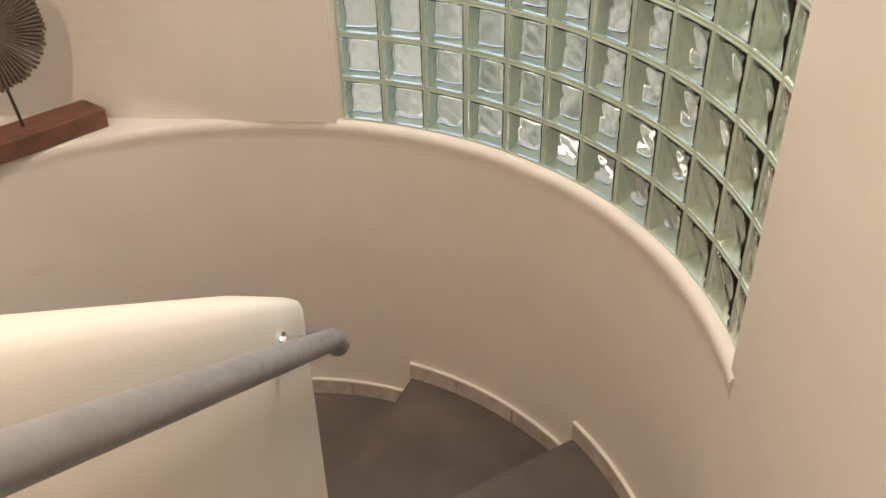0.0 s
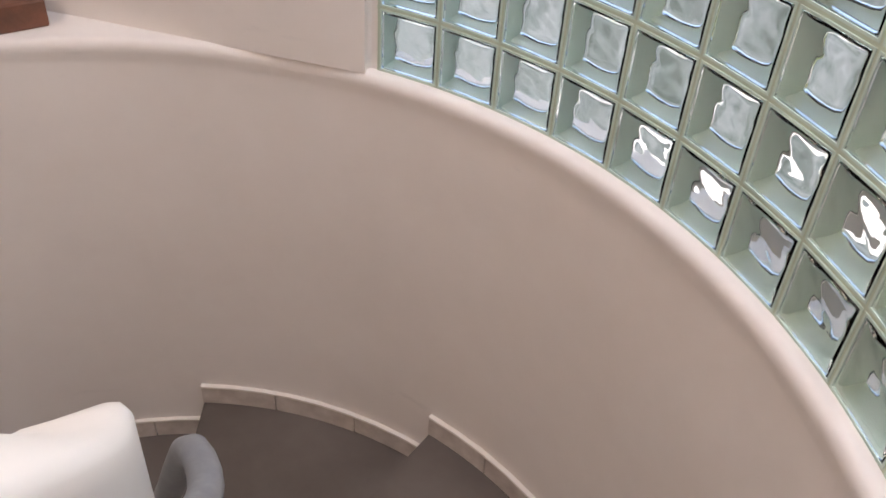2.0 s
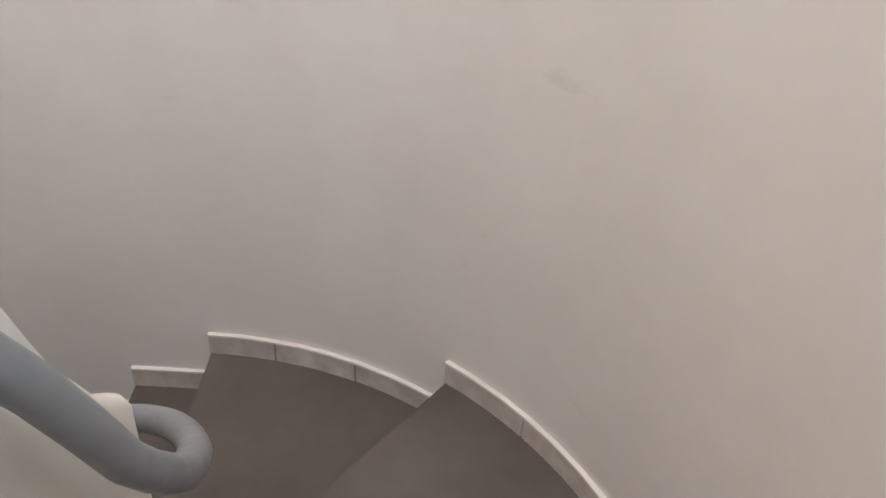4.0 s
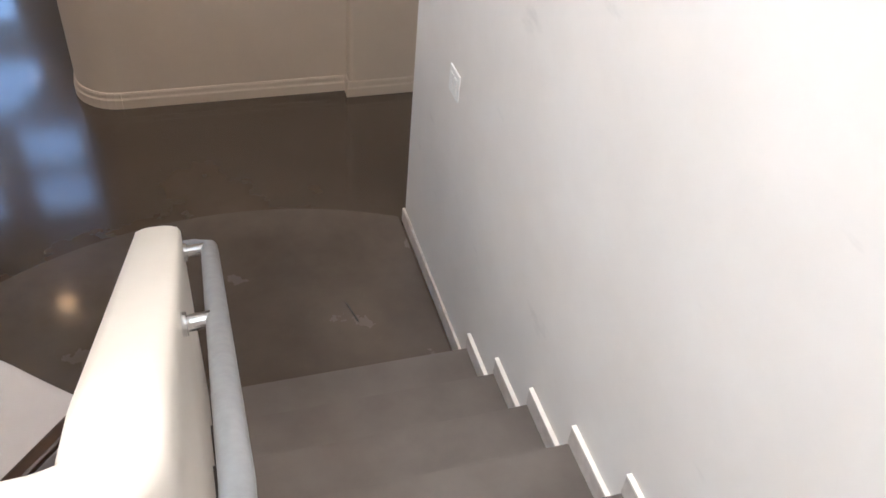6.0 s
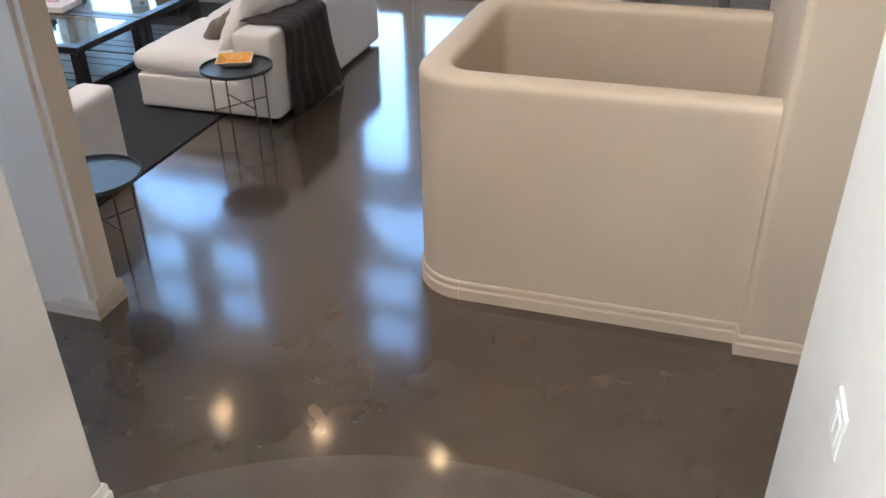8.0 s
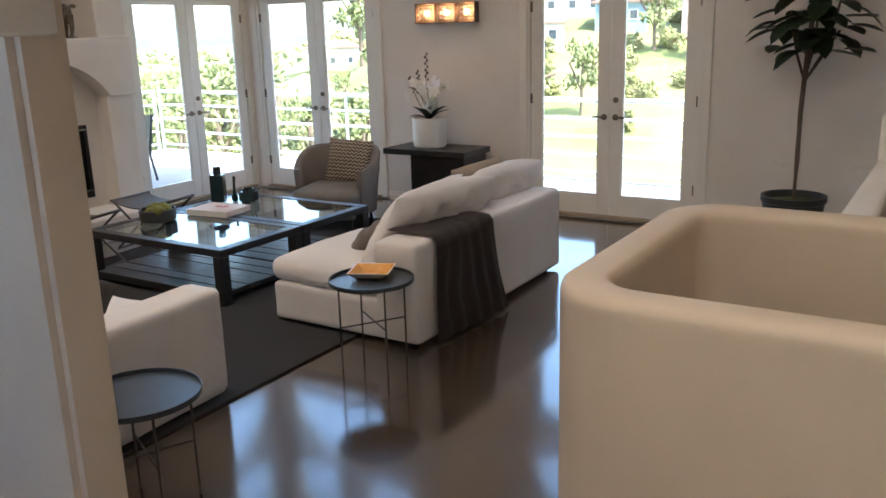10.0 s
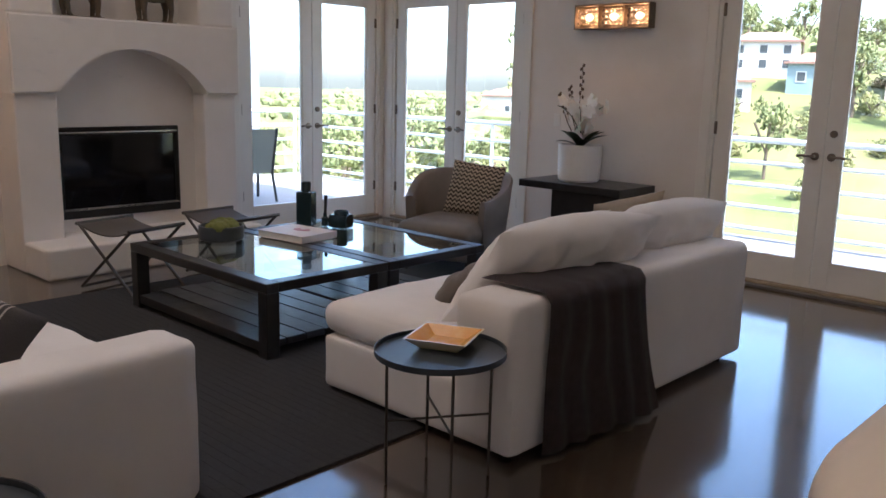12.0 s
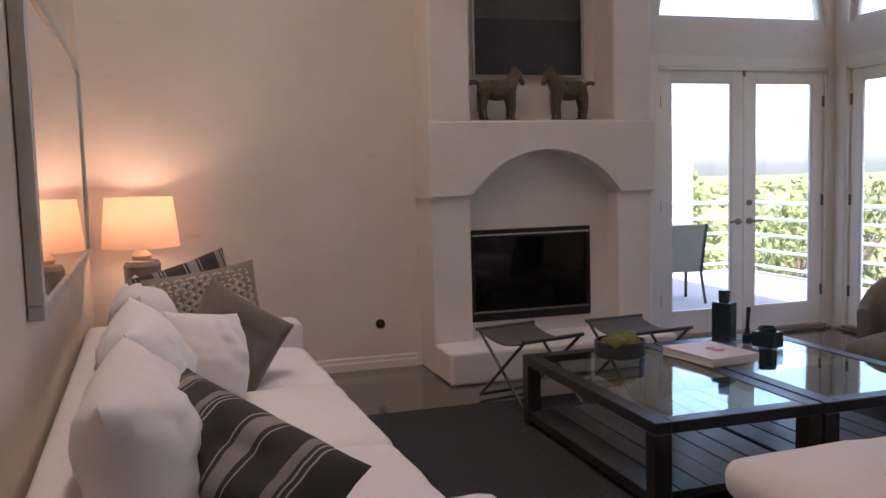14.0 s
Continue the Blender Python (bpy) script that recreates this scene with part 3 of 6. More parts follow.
baseboard([(x, y) for x, y in out[1:-1]] + [(0.0, TY1)], paint=M_TAN)
baseboard([(TX1 + 1.1, TY0 - 0.085), (TX1, TY0 - 0.085), (TX1, TY0), out[1]][::1], paint=M_TAN)
baseboard([(-2.075, MIRROR_Y), (-2.075, MIRROR_Y - 0.21), (-3.45, MIRROR_Y - 0.21)][::1], paint=M_TAN)
baseboard([(-1.285, -0.26), (-1.285, 0.72), (-1.45, 0.72)][::-1])
bm = bmesh.new()
box(bm, STAIR_X - 0.012, 0.0, 0.0, STAIR_X, 1.075, 0.085, 0.002)
tagged(part("baseboard", bm, M_SKIRT), "narrow pale tile skirting", "baseboard", kind="structure")
baseboard([(XW, 4.12), (XW, MIRROR_Y + SKEW * (XW + 2.075)), (-2.075, MIRROR_Y)][::1])
baseboard([(-1.62, YD), (0.0, YD)][::-1])
baseboard([(-5.36, YD), (-3.62, YD)][::-1])
baseboard([(0.16, YD), (5.0, YD)][::-1])

# ---------------------------------------------------------------- window walls
bm = bmesh.new()
D1, D2, D3 = (6.35, 8.155), (-7.285, -5.46), (-3.535, -1.735)
UPPER = 3.80                     # foot of the clerestory
panel(bm, lambda u, d, z: (XW - d, u, z), MIRROR_Y - 0.6, YD + 0.2, 0, UPPER, 0.2, [(D1[0], D1[1], 0.02, 2.44), (D1[0], D1[1], 2.84, None)])
tagged(part("wall_fireplace", bm, M_PLASTER), "cream plaster wall with french doors and arched transom", "wall", kind="structure")
bm = bmesh.new()
panel(bm, lambda u, d, z: (u, YD + d, z), XW, 5.0, 0, UPPER, 0.2,
      [(D2[0], D2[1], 0.02, 2.44), (D2[0], D2[1], 2.84, None), (D3[0], D3[1], 0.02, 2.44), (D3[0], D3[1], 2.84, None)])
tagged(part("wall_doors", bm, M_PLASTER), "white plaster wall with two pairs of french doors", "wall", kind="structure")
# clerestory: square panes in two rows over each pair of doors
ROWS_UP = ((3.88, 4.56), (4.70, 5.38))
CLER_X = ((-7.22, -6.42), (-6.02, -5.22), (-3.52, -2.72), (-2.32, -1.52))
CLER_Y = ((6.35, 7.15), (7.32, 8.12))
bm = bmesh.new()
panel(bm, lambda u, d, z: (XW - d, u, z), MIRROR_Y - 0.6, YD + 0.2, UPPER, CEIL, 0.2, [(a, b, c, d) for a, b in CLER_Y for c, d in ROWS_UP])
tagged(part("wall_clerestory_west", bm, M_PLASTER), "cream plaster upper wall with square windows", "wall", kind="structure")
bm = bmesh.new()
panel(bm, lambda u, d, z: (u, YD + d, z), XW, 5.0, UPPER, CEIL, 0.2, [(a, b, c, d) for a, b in CLER_X for c, d in ROWS_UP])
tagged(part("wall_clerestory_north", bm, M_PLASTER), "white plaster upper wall with square windows", "wall", kind="structure")


def square_window(name, m, w, h):
    """A fixed pane in a plain frame; local x along the wall, y outward, z up."""
    d = thing(name, "square fixed window with white frame", "window", kind="structure")
    d.matrix_basis = m
    bm = bmesh.new()
    for a, b, c, e in ((0, w, 0, 0.03), (0, w, h - 0.03, h), (0, 0.03, 0.03, h - 0.03), (w - 0.03, w, 0.03, h - 0.03)):
        box(bm, a, 0.06, c, b, 0.12, e, 0.003)
    part("window_frame", bm, M_TRIM, d)
    bm = bmesh.new()
    box(bm, 0.026, 0.085, 0.026, w - 0.026, 0.091, h - 0.026)
    part("pane", bm, M_GLASS, d, "clear window glass").visible_shadow = False


for c, d in ROWS_UP:
    for a, b in CLER_X:
        square_window("window_upper", Matrix.Translation((a, YD, c)), b - a, d - c)
    for a, b in CLER_Y:
        square_window("window_upper", Matrix.Translation((XW, a, c)) @ pose(0, 0, 0, 0, 0, 90), b - a, d - c)


def french_door(name, m, w):
    """A pair of glazed leaves in a frame; local x along the wall from 0 to w, y outward, z up."""
    d = thing(name, "white painted french doors with clear full glass", "door", kind="structure")
    d.matrix_basis = m
    bm = bmesh.new()
    for x in (0.0, w - 0.03):
        box(bm, x, -0.005, 0.0, x + 0.03, 0.14, 2.42)
    box(bm, 0, -0.005, 2.392, w, 0.14, 2.42)
    for x in (-0.085, w):
        box(bm, x, -0.018, 0.0, x + 0.085, 0.0, 2.52, 0.004)
    box(bm, 0, -0.018, 2.42, w, 0.0, 2.52, 0.004)
    part("door_frame", bm, M_TRIM, d)
    bm = bmesh.new()
    box(bm, 0.0, -0.03, 0.0, w, 0.16, 0.024, 0.004)
    part("threshold", bm, M_SILL, d, "worn wooden threshold")
    lw = (w - 0.06) / 2
    for s in (0, 1):
        x0 = 0.03 + s * lw
        bm = bmesh.new()
        st, top, bot = 0.125, 0.115, 0.215
        y0, y1 = 0.02, 0.065
        box(bm, x0 + 0.003, y0, 0.028, x0 + st, y1, 2.39, 0.003)
        box(bm, x0 + lw - st, y0, 0.028, x0 + lw - 0.003, y1, 2.39, 0.003)
        box(bm, x0 + st, y0, 2.39 - top, x0 + lw - st, y1, 2.39, 0.003)
        box(bm, x0 + st, y0, 0.028, x0 + lw - st, y1, 0.028 + bot, 0.003)
        for a, b in ((x0 + st, x0 + st + 0.012), (x0 + lw - st - 0.012, x0 + lw - st)):
            box(bm, a, y0 + 0.008, 0.03 + bot, b, y1 - 0.008, 2.39 - top)
        leaf = part("leaf", bm, M_TRIM, d)
        bm = bmesh.new()
        box(bm, x0 + st + 0.004, 0.039, 0.028 + bot - 0.004, x0 + lw - st - 0.004, 0.045, 2.394 - top)
        p = part("pane", bm, M_GLASS, leaf, "clear window glass")
        p.visible_shadow = False
        hx = x0 + (lw - 0.06 if s == 0 else 0.06)
        bm = bmesh.new()
        rod(bm, (hx, y0, 1.03), (hx, y0 - 0.012, 1.03), 0.03, 18)
        rod(bm, (hx, y0 - 0.01, 1.03), (hx, y0 - 0.055, 1.03), 0.011, 12)
        e = -1 if s == 0 else 1
        tube(bm, [(hx, y0 - 0.05, 1.03), (hx + e * 0.03, y0 - 0.056, 1.032), (hx + e * 0.08, y0 - 0.054, 1.035), (hx + e * 0.115, y0 - 0.05, 1.028)], 0.01, 10)
        part("lever_handle", bm, M_BRONZE, leaf, "dark bronze lever handle")
        if s == 1:
            bm = bmesh.new()
            rod(bm, (hx, y0, 1.2), (hx, y0 - 0.014, 1.2), 0.027, 18)
            rod(bm, (hx, y0 - 0.012, 1.2), (hx, y0 - 0.024, 1.2), 0.016, 12)
            part("deadbolt", bm, M_BRONZE, leaf)
        gx = x0 if s == 0 else x0 + lw
        for z in (0.35, 1.2, 2.12):
            bm = bmesh.new()
            rod(bm, (gx, y0 - 0.006, z - 0.05), (gx, y0 - 0.006, z + 0.05), 0.009, 8)
            box(bm, gx - 0.02, y0 - 0.003, z - 0.05, gx + 0.02, y0 + 0.002, z + 0.05)
            part("hinge", bm, M_BRONZE, leaf)
    bm = bmesh.new()
    box(bm, w / 2 - 0.012, 0.01, 2.34, w / 2 + 0.012, 0.02, 2.42)
    part("bolt", bm, M_BRONZE, d)
    return d


french_door("door_1", Matrix.Translation((XW, D1[0], 0.02)) @ pose(0, 0, 0, 0, 0, 90), D1[1] - D1[0])
french_door("door_2", Matrix.Translation((D2[0], YD, 0.02)), D2[1] - D2[0])
french_door("door_3", Matrix.Translation((D3[0], YD, 0.02)), D3[1] - D3[0])


def transom(name, m, w):
    r = w / 2
    d = thing(name, "half-round transom window with white frame", "window", kind="structure")
    d.matrix_basis = m
    bm = bmesh.new()
    loft(bm, [[(r - q * math.cos(math.pi * i / 24), y, q * math.sin(math.pi * i / 24)) for q, y in
               ((r, 0.05), (r - 0.055, 0.05), (r - 0.055, 0.11), (r, 0.11))] for i in range(25)])
    box(bm, 0.05, 0.05, 0.0, w - 0.05, 0.11, 0.05)
    part("window_frame", bm, M_TRIM, d)
    bm = bmesh.new()
    ring = [(r - (r - 0.05) * math.cos(math.pi * i / 24), (r - 0.05) * math.sin(math.pi * i / 24)) for i in range(25)]
    lo = [bm.verts.new((x, 0.077, z)) for x, z in ring]
    hi = [bm.verts.new((x, 0.083, z)) for x, z in ring]
    bm.faces.new(lo), bm.faces.new(hi[::-1])
    for i in range(25):
        j = (i + 1) % 25
        bm.faces.new((lo[i], lo[j], hi[j], hi[i]))
    part("pane", bm, M_GLASS, d, "clear window glass").visible_shadow = False
    return d


transom("window_1", Matrix.Translation((XW, D1[0], 2.84)) @ pose(0, 0, 0, 0, 0, 90), D1[1] - D1[0])
transom("window_2", Matrix.Translation((D2[0], YD, 2.84)), D2[1] - D2[0])
transom("window_4", Matrix.Translation((D3[0], YD, 2.84)), D3[1] - D3[0])

# ---------------------------------------------------------------- soft shapes
def softbox(bm, c, size, r=0.05, puff=0.0, wrinkle=0.0, n=12, seed=0.0, sag=0.0):
    """A cushion: a rounded block with a domed top and uneven faces."""
    hx, hy, hz = size[0] / 2, size[1] / 2, size[2] / 2
    r = min(r, hx * 0.98, hy * 0.98, hz * 0.98)
    key = {}

    def vert(p):
        k = (round(p[0], 4), round(p[1], 4), round(p[2], 4))
        if k not in key:
            v = Vector((p[0] * hx, p[1] * hy, p[2] * hz))
            q = Vector((max(-hx + r, min(hx - r, v.x)), max(-hy + r, min(hy - r, v.y)), max(-hz + r, min(hz - r, v.z))))
            d = v - q
            w = q + d.normalized() * r if d.length > 1e-6 else v
            u, t = p[0], p[1]
            if p[2] > -0.5:
                w.z += puff * (1 - u * u) * (1 - t * t) * (p[2] + 0.5) / 1.5 - sag * (1 - u * u) * (1 - t * t)
            if wrinkle:
                s = w * 5.0 + Vector((seed * 7.3, seed * 3.1, seed))
                k3 = noise.noise(s) + 0.5 * noise.noise(s * 2.3)
                w += w.normalized() * wrinkle * k3
            key[k] = bm.verts.new(w + Vector(c))
        return key[k]

    g = [math.sin(math.pi / 2 * (-1 + 2 * i / n)) for i in range(n + 1)]
    for axis in range(3):
        for s in (-1, 1):
            for i in range(n):
                for j in range(n):
                    quad = []
                    for a, b in ((g[i], g[j]), (g[i + 1], g[j]), (g[i + 1], g[j + 1]), (g[i], g[j + 1])):
                        p = [0, 0, 0]
                        p[axis], p[(axis + 1) % 3], p[(axis + 2) % 3] = s, a, b
                        quad.append(vert(p))
                    if len(set(quad)) == 4:
                        bm.faces.new(quad if s > 0 else quad[::-1])


def pillow_mesh(bm, w, h, t, seed=0, wrinkle=0.022, n=30, droop=0.0, slant=0.0):
    """A stuffed pillow standing in the x-z plane, y its thickness, origin at the middle of its foot."""
    rows = {}
    for s in (-1, 1):
        for i in range(n + 1):
            for j in range(n + 1):
                u, v = -1 + 2 * i / n, -1 + 2 * j / n
                edge = i in (0, n) or j in (0, n)
                k = (0 if edge else s, i, j)
                if k in rows:
                    continue
                f = max(0.0, (1 - abs(u) ** 2.6) * (1 - abs(v) ** 2.6)) ** 0.55
                x = u * w / 2 * (1 - 0.055 * (1 - v * v) * abs(u) ** 3)
                z = v * h / 2 * (1 - 0.055 * (1 - u * u) * abs(v) ** 3)
                q = Vector((x * 6 + seed * 5.1, z * 6 + seed * 2.7, s * 1.7 + seed))
                y = s * t / 2 * f * (1 + 0.10 * noise.noise(q * 0.6)) + wrinkle * f * (noise.noise(q) + 0.6 * noise.noise(q * 2.4) - 1.1 * abs(noise.noise(Vector((q.x * 0.9, q.z * 0.3 + q.y * 1.9, q.z)) + Vector((4, 1, 0)))) - 0.35 * abs(noise.noise(q * 3.1)))
                z -= droop * (1 + v) / 2 * abs(u) ** 2
                x += slant * (1 + v) / 2
                rows[k] = bm.verts.new((x, y, z + h / 2))
    for s in (-1, 1):
        for i in range(n):
            for j in range(n):
                c = [rows.get((s, a, b)) or rows[(0, a, b)] for a, b in ((i, j), (i + 1, j), (i + 1, j + 1), (i, j + 1))]
                bm.faces.new(c if s < 0 else c[::-1])


def striped(name, ground, bands, axis="X", period=0.5, weave=140):
    """Cloth with bands across; bands are (from, to, colour) in parts of a period."""
    m = material(name, ground, None, rough=0.95, bump=0.3, fine=weave)
    n, l = m.node_tree.nodes, m.node_tree.links
    c, sep = n.new("ShaderNodeTexCoord"), n.new("ShaderNodeSeparateXYZ")
    l.new(c.outputs["Object"], sep.inputs[0])
    mul, fr = n.new("ShaderNodeMath"), n.new("ShaderNodeMath")
    mul.operation, mul.inputs[1].default_value = "MULTIPLY", 1 / period
    fr.operation = "FRACT"
    l.new(sep.outputs[axis], mul.inputs[0])
    l.new(mul.outputs[0], fr.inputs[0])
    r = n.new("ShaderNodeValToRGB")
    r.color_ramp.interpolation = "CONSTANT"
    e = r.color_ramp.elements
    e[0].color = e[1].color = (*ground, 1)
    e[1].position = 0.999
    for a, b, col in bands:
        x = e.new(a)
        x.color = (*col, 1)
        y = e.new(b)
        y.color = (*ground, 1)
    l.new(fr.outputs[0], r.inputs["Fac"])
    l.new(r.outputs["Color"], n["Principled BSDF"].inputs["Base Color"])
    return m


PALE = (0.42, 0.38, 0.34)
M_STRIPE = striped("striped_weave", (0.055, 0.048, 0.045), [(0.10, 0.115, PALE), (0.16, 0.30, (0.30, 0.27, 0.24)), (0.34, 0.355, PALE),
                   (0.62, 0.70, (0.26, 0.235, 0.21)), (0.73, 0.745, PALE), (0.78, 0.795, PALE)], "X", 0.36)


def chevron(name, dark, light, sx, sz):
    """Small zigzag weave."""
    m = material(name, dark, None, rough=0.95, bump=0.4, fine=150)
    n, l = m.node_tree.nodes, m.node_tree.links
    c, sep = n.new("ShaderNodeTexCoord"), n.new("ShaderNodeSeparateXYZ")
    l.new(c.outputs["Object"], sep.inputs[0])

    def math_node(op, a, b):
        k = n.new("ShaderNodeMath")
        k.operation = op
        for i, v in enumerate((a, b)):
            if isinstance(v, (int, float)):
                k.inputs[i].default_value = v
            elif v is not None:
                l.new(v, k.inputs[i])
        return k.outputs[0]
    zig = math_node("PINGPONG", sep.outputs["X"], sx)
    q = math_node("FRACT", math_node("MULTIPLY", math_node("ADD", sep.outputs["Z"], zig), 1 / sz), None)
    r = n.new("ShaderNodeValToRGB")
    r.color_ramp.elements[0].position, r.color_ramp.elements[1].position = 0.42, 0.55
    r.color_ramp.elements[0].color, r.color_ramp.elements[1].color = (*dark, 1), (*light, 1)
    l.new(q, r.inputs["Fac"])
    l.new(r.outputs["Color"], n["Principled BSDF"].inputs["Base Color"])
    return m


M_CHEVRON = chevron("zigzag_weave", (0.05, 0.04, 0.032), (0.46, 0.40, 0.32), 0.022, 0.036)
# darker than the stitches: shade of the gaps is put into this colour
M_KNITGAP = material("knit_gap_shade", (0.26, 0.225, 0.18), (0.20, 0.17, 0.135), 40.0, 0.95)
M_KNIT = material("cable_knit", (0.56, 0.50, 0.42), (0.46, 0.40, 0.33), 40.0, 0.95, bump=0.4, fine=200)


def pillow(label, m, w, h, t, mat, seed, group="", droop=0.0, slant=0.0):
    bm = bmesh.new()
    pillow_mesh(bm, w, h, t, seed, 0.026 if mat is M_LINEN else 0.022, 40 if mat is M_LINEN else 30, droop, slant)
    ob = part("throw_pillow", bm, mat, smooth=True)
    ob.matrix_basis = m
    return tagged(ob, label, "pillow", group)


def lean(x, y, z, turn, tilt, roll=0):
    """Foot at a place, back turned to a heading, tipped backward and rolled in its own plane."""
    return Matrix.Translation((x, y, z)) @ pose(0, 0, 0, 0, 0, turn) @ pose(0, 0, 0, tilt, 0, 0) @ pose(0, 0, 0, 0, roll, 0)


# ---------------------------------------------------------------- fireplace
FP0, FP1, FPX = 4.135, 6.07, -7.0
fireplace = thing("fireplace", "cream plaster fireplace with arched mantel and raised hearth", "fireplace", kind="structure")
bm = bmesh.new()
box(bm, XW, FP0 + 0.02, 0.0, FPX - 0.035, 4.47, 1.375, 0.012, 2)
box(bm, XW, 5.735, 0.0, FPX - 0.035, FP1 - 0.02, 1.375, 0.012, 2)
box(bm, XW, 4.47, 0.0, -7.24, 5.735, 0.36)
box(bm, XW, 4.47, 1.09, -7.22, 5.735, 1.9)
box(bm, XW, 4.47, 0.36, -7.22, 4.535, 1.09)
box(bm, XW, 5.545, 0.36, -7.22, 5.735, 1.09)
part("surround", bm, M_PLASTER, fireplace)
bm = bmesh.new()
# mantel with an arched underside
yc, half, rise = 5.118, 0.642, 0.36
ar = (half * half + rise * rise) / (2 * rise)
sweep = math.asin(half / ar)
curve = [(yc + ar * math.sin(-sweep + 2 * sweep * i / 32), 1.368 + rise - ar + ar * math.cos(-sweep + 2 * sweep * i / 32)) for i in range(33)]
outline = [(FP0, 1.368)] + curve + [(FP1, 1.368), (FP1, 1.955), (FP0, 1.955)]
back, front = [[bm.verts.new((x, y, z)) for y, z in outline] for x in (XW, FPX)]
n = len(outline)
bm.faces.new(front), bm.faces.new(back[::-1])
for i in range(n):
    bm.faces.new((back[i], back[(i + 1) % n], front[(i + 1) % n], front[i]))
rim = set(front)
bmesh.ops.bevel(bm, geom=[e for e in bm.edges if set(e.verts) <= rim], offset=0.016, segments=3, affect="EDGES")
part("mantel", bm, M_PLASTER, fireplace)
bm = bmesh.new()
box(bm, XW, 4.16, 0.0, -6.64, 6.05, 0.245, 0.025, 4)
part("hearth", bm, M_PLASTER, fireplace)
bm = bmesh.new()
box(bm, XW, 4.165, 1.955, -7.04, 4.49, CEIL, 0.02, 3)
box(bm, XW, 5.71, 1.955, -7.04, 6.05, CEIL, 0.02, 3)
box(bm, XW, 4.49, 1.95, -7.39, 5.71, CEIL)
box(bm, XW, 4.48, 3.75, -7.05, 5.72, CEIL)
part("chimney_breast", bm, M_PLASTER, fireplace)
bm = bmesh.new()
for a, b, c, d in ((4.515, 5.565, 1.035, 1.10), (4.515, 5.565, 0.36, 0.44), (4.515, 4.55, 0.44, 1.035), (5.53, 5.565, 0.44, 1.035)):
    box(bm, -7.24, a, c, -7.195, b, d, 0.003)
fb = part("firebox_frame", bm, M_IRON, fireplace, "black metal firebox frame")
bm = bmesh.new()
box(bm, -7.232, 4.55, 0.44, -7.215, 5.53, 1.035)
part("glass_door", bm, M_FIREGLASS, fb, "dark glass fire doors")
for z in (0.425, 1.05):
    bm = bmesh.new()
    box(bm, -7.196, 4.53, z, -7.188, 5.55, z + 0.014, 0.002)
    part("trim_bar", bm, M_NICKEL, fb, "thin bright metal bar")
bm = bmesh.new()
rod(bm, (XW, 3.818, 0.366), (XW + 0.012, 3.818, 0.366), 0.038, 8)
rod(bm, (XW + 0.01, 3.818, 0.366), (XW + 0.03, 3.818, 0.366), 0.012, 8)
tagged(part("gas_valve", bm, M_BRASS), "small dark brass gas valve plate on plaster", "gas valve")

# picture in the niche
pic = thing("painting", "dark abstract painting with black lower band in thin frame", "painting", at=(-7.386, 5.115, 2.33))
bm = bmesh.new()
box(bm, 0.0, -0.47, 0.46, 0.02, 0.47, 1.2)
part("canvas_upper", bm, M_PICTOP, pic, "brownish grey painted field")
bm = bmesh.new()
box(bm, 0.0, -0.47, 0.012, 0.021, 0.47, 0.46)
part("canvas_lower", bm, M_PICLOW, pic, "black painted field")
bm = bmesh.new()
for a, b, c, d in ((-0.49, -0.47, 0, 1.22), (0.47, 0.49, 0, 1.22), (-0.47, 0.47, 0, 0.012), (-0.47, 0.47, 1.2, 1.22)):
    box(bm, 0, a, c, 0.03, b, d, 0.002)
part("frame", bm, M_SILVER, pic, "thin pale metal frame")


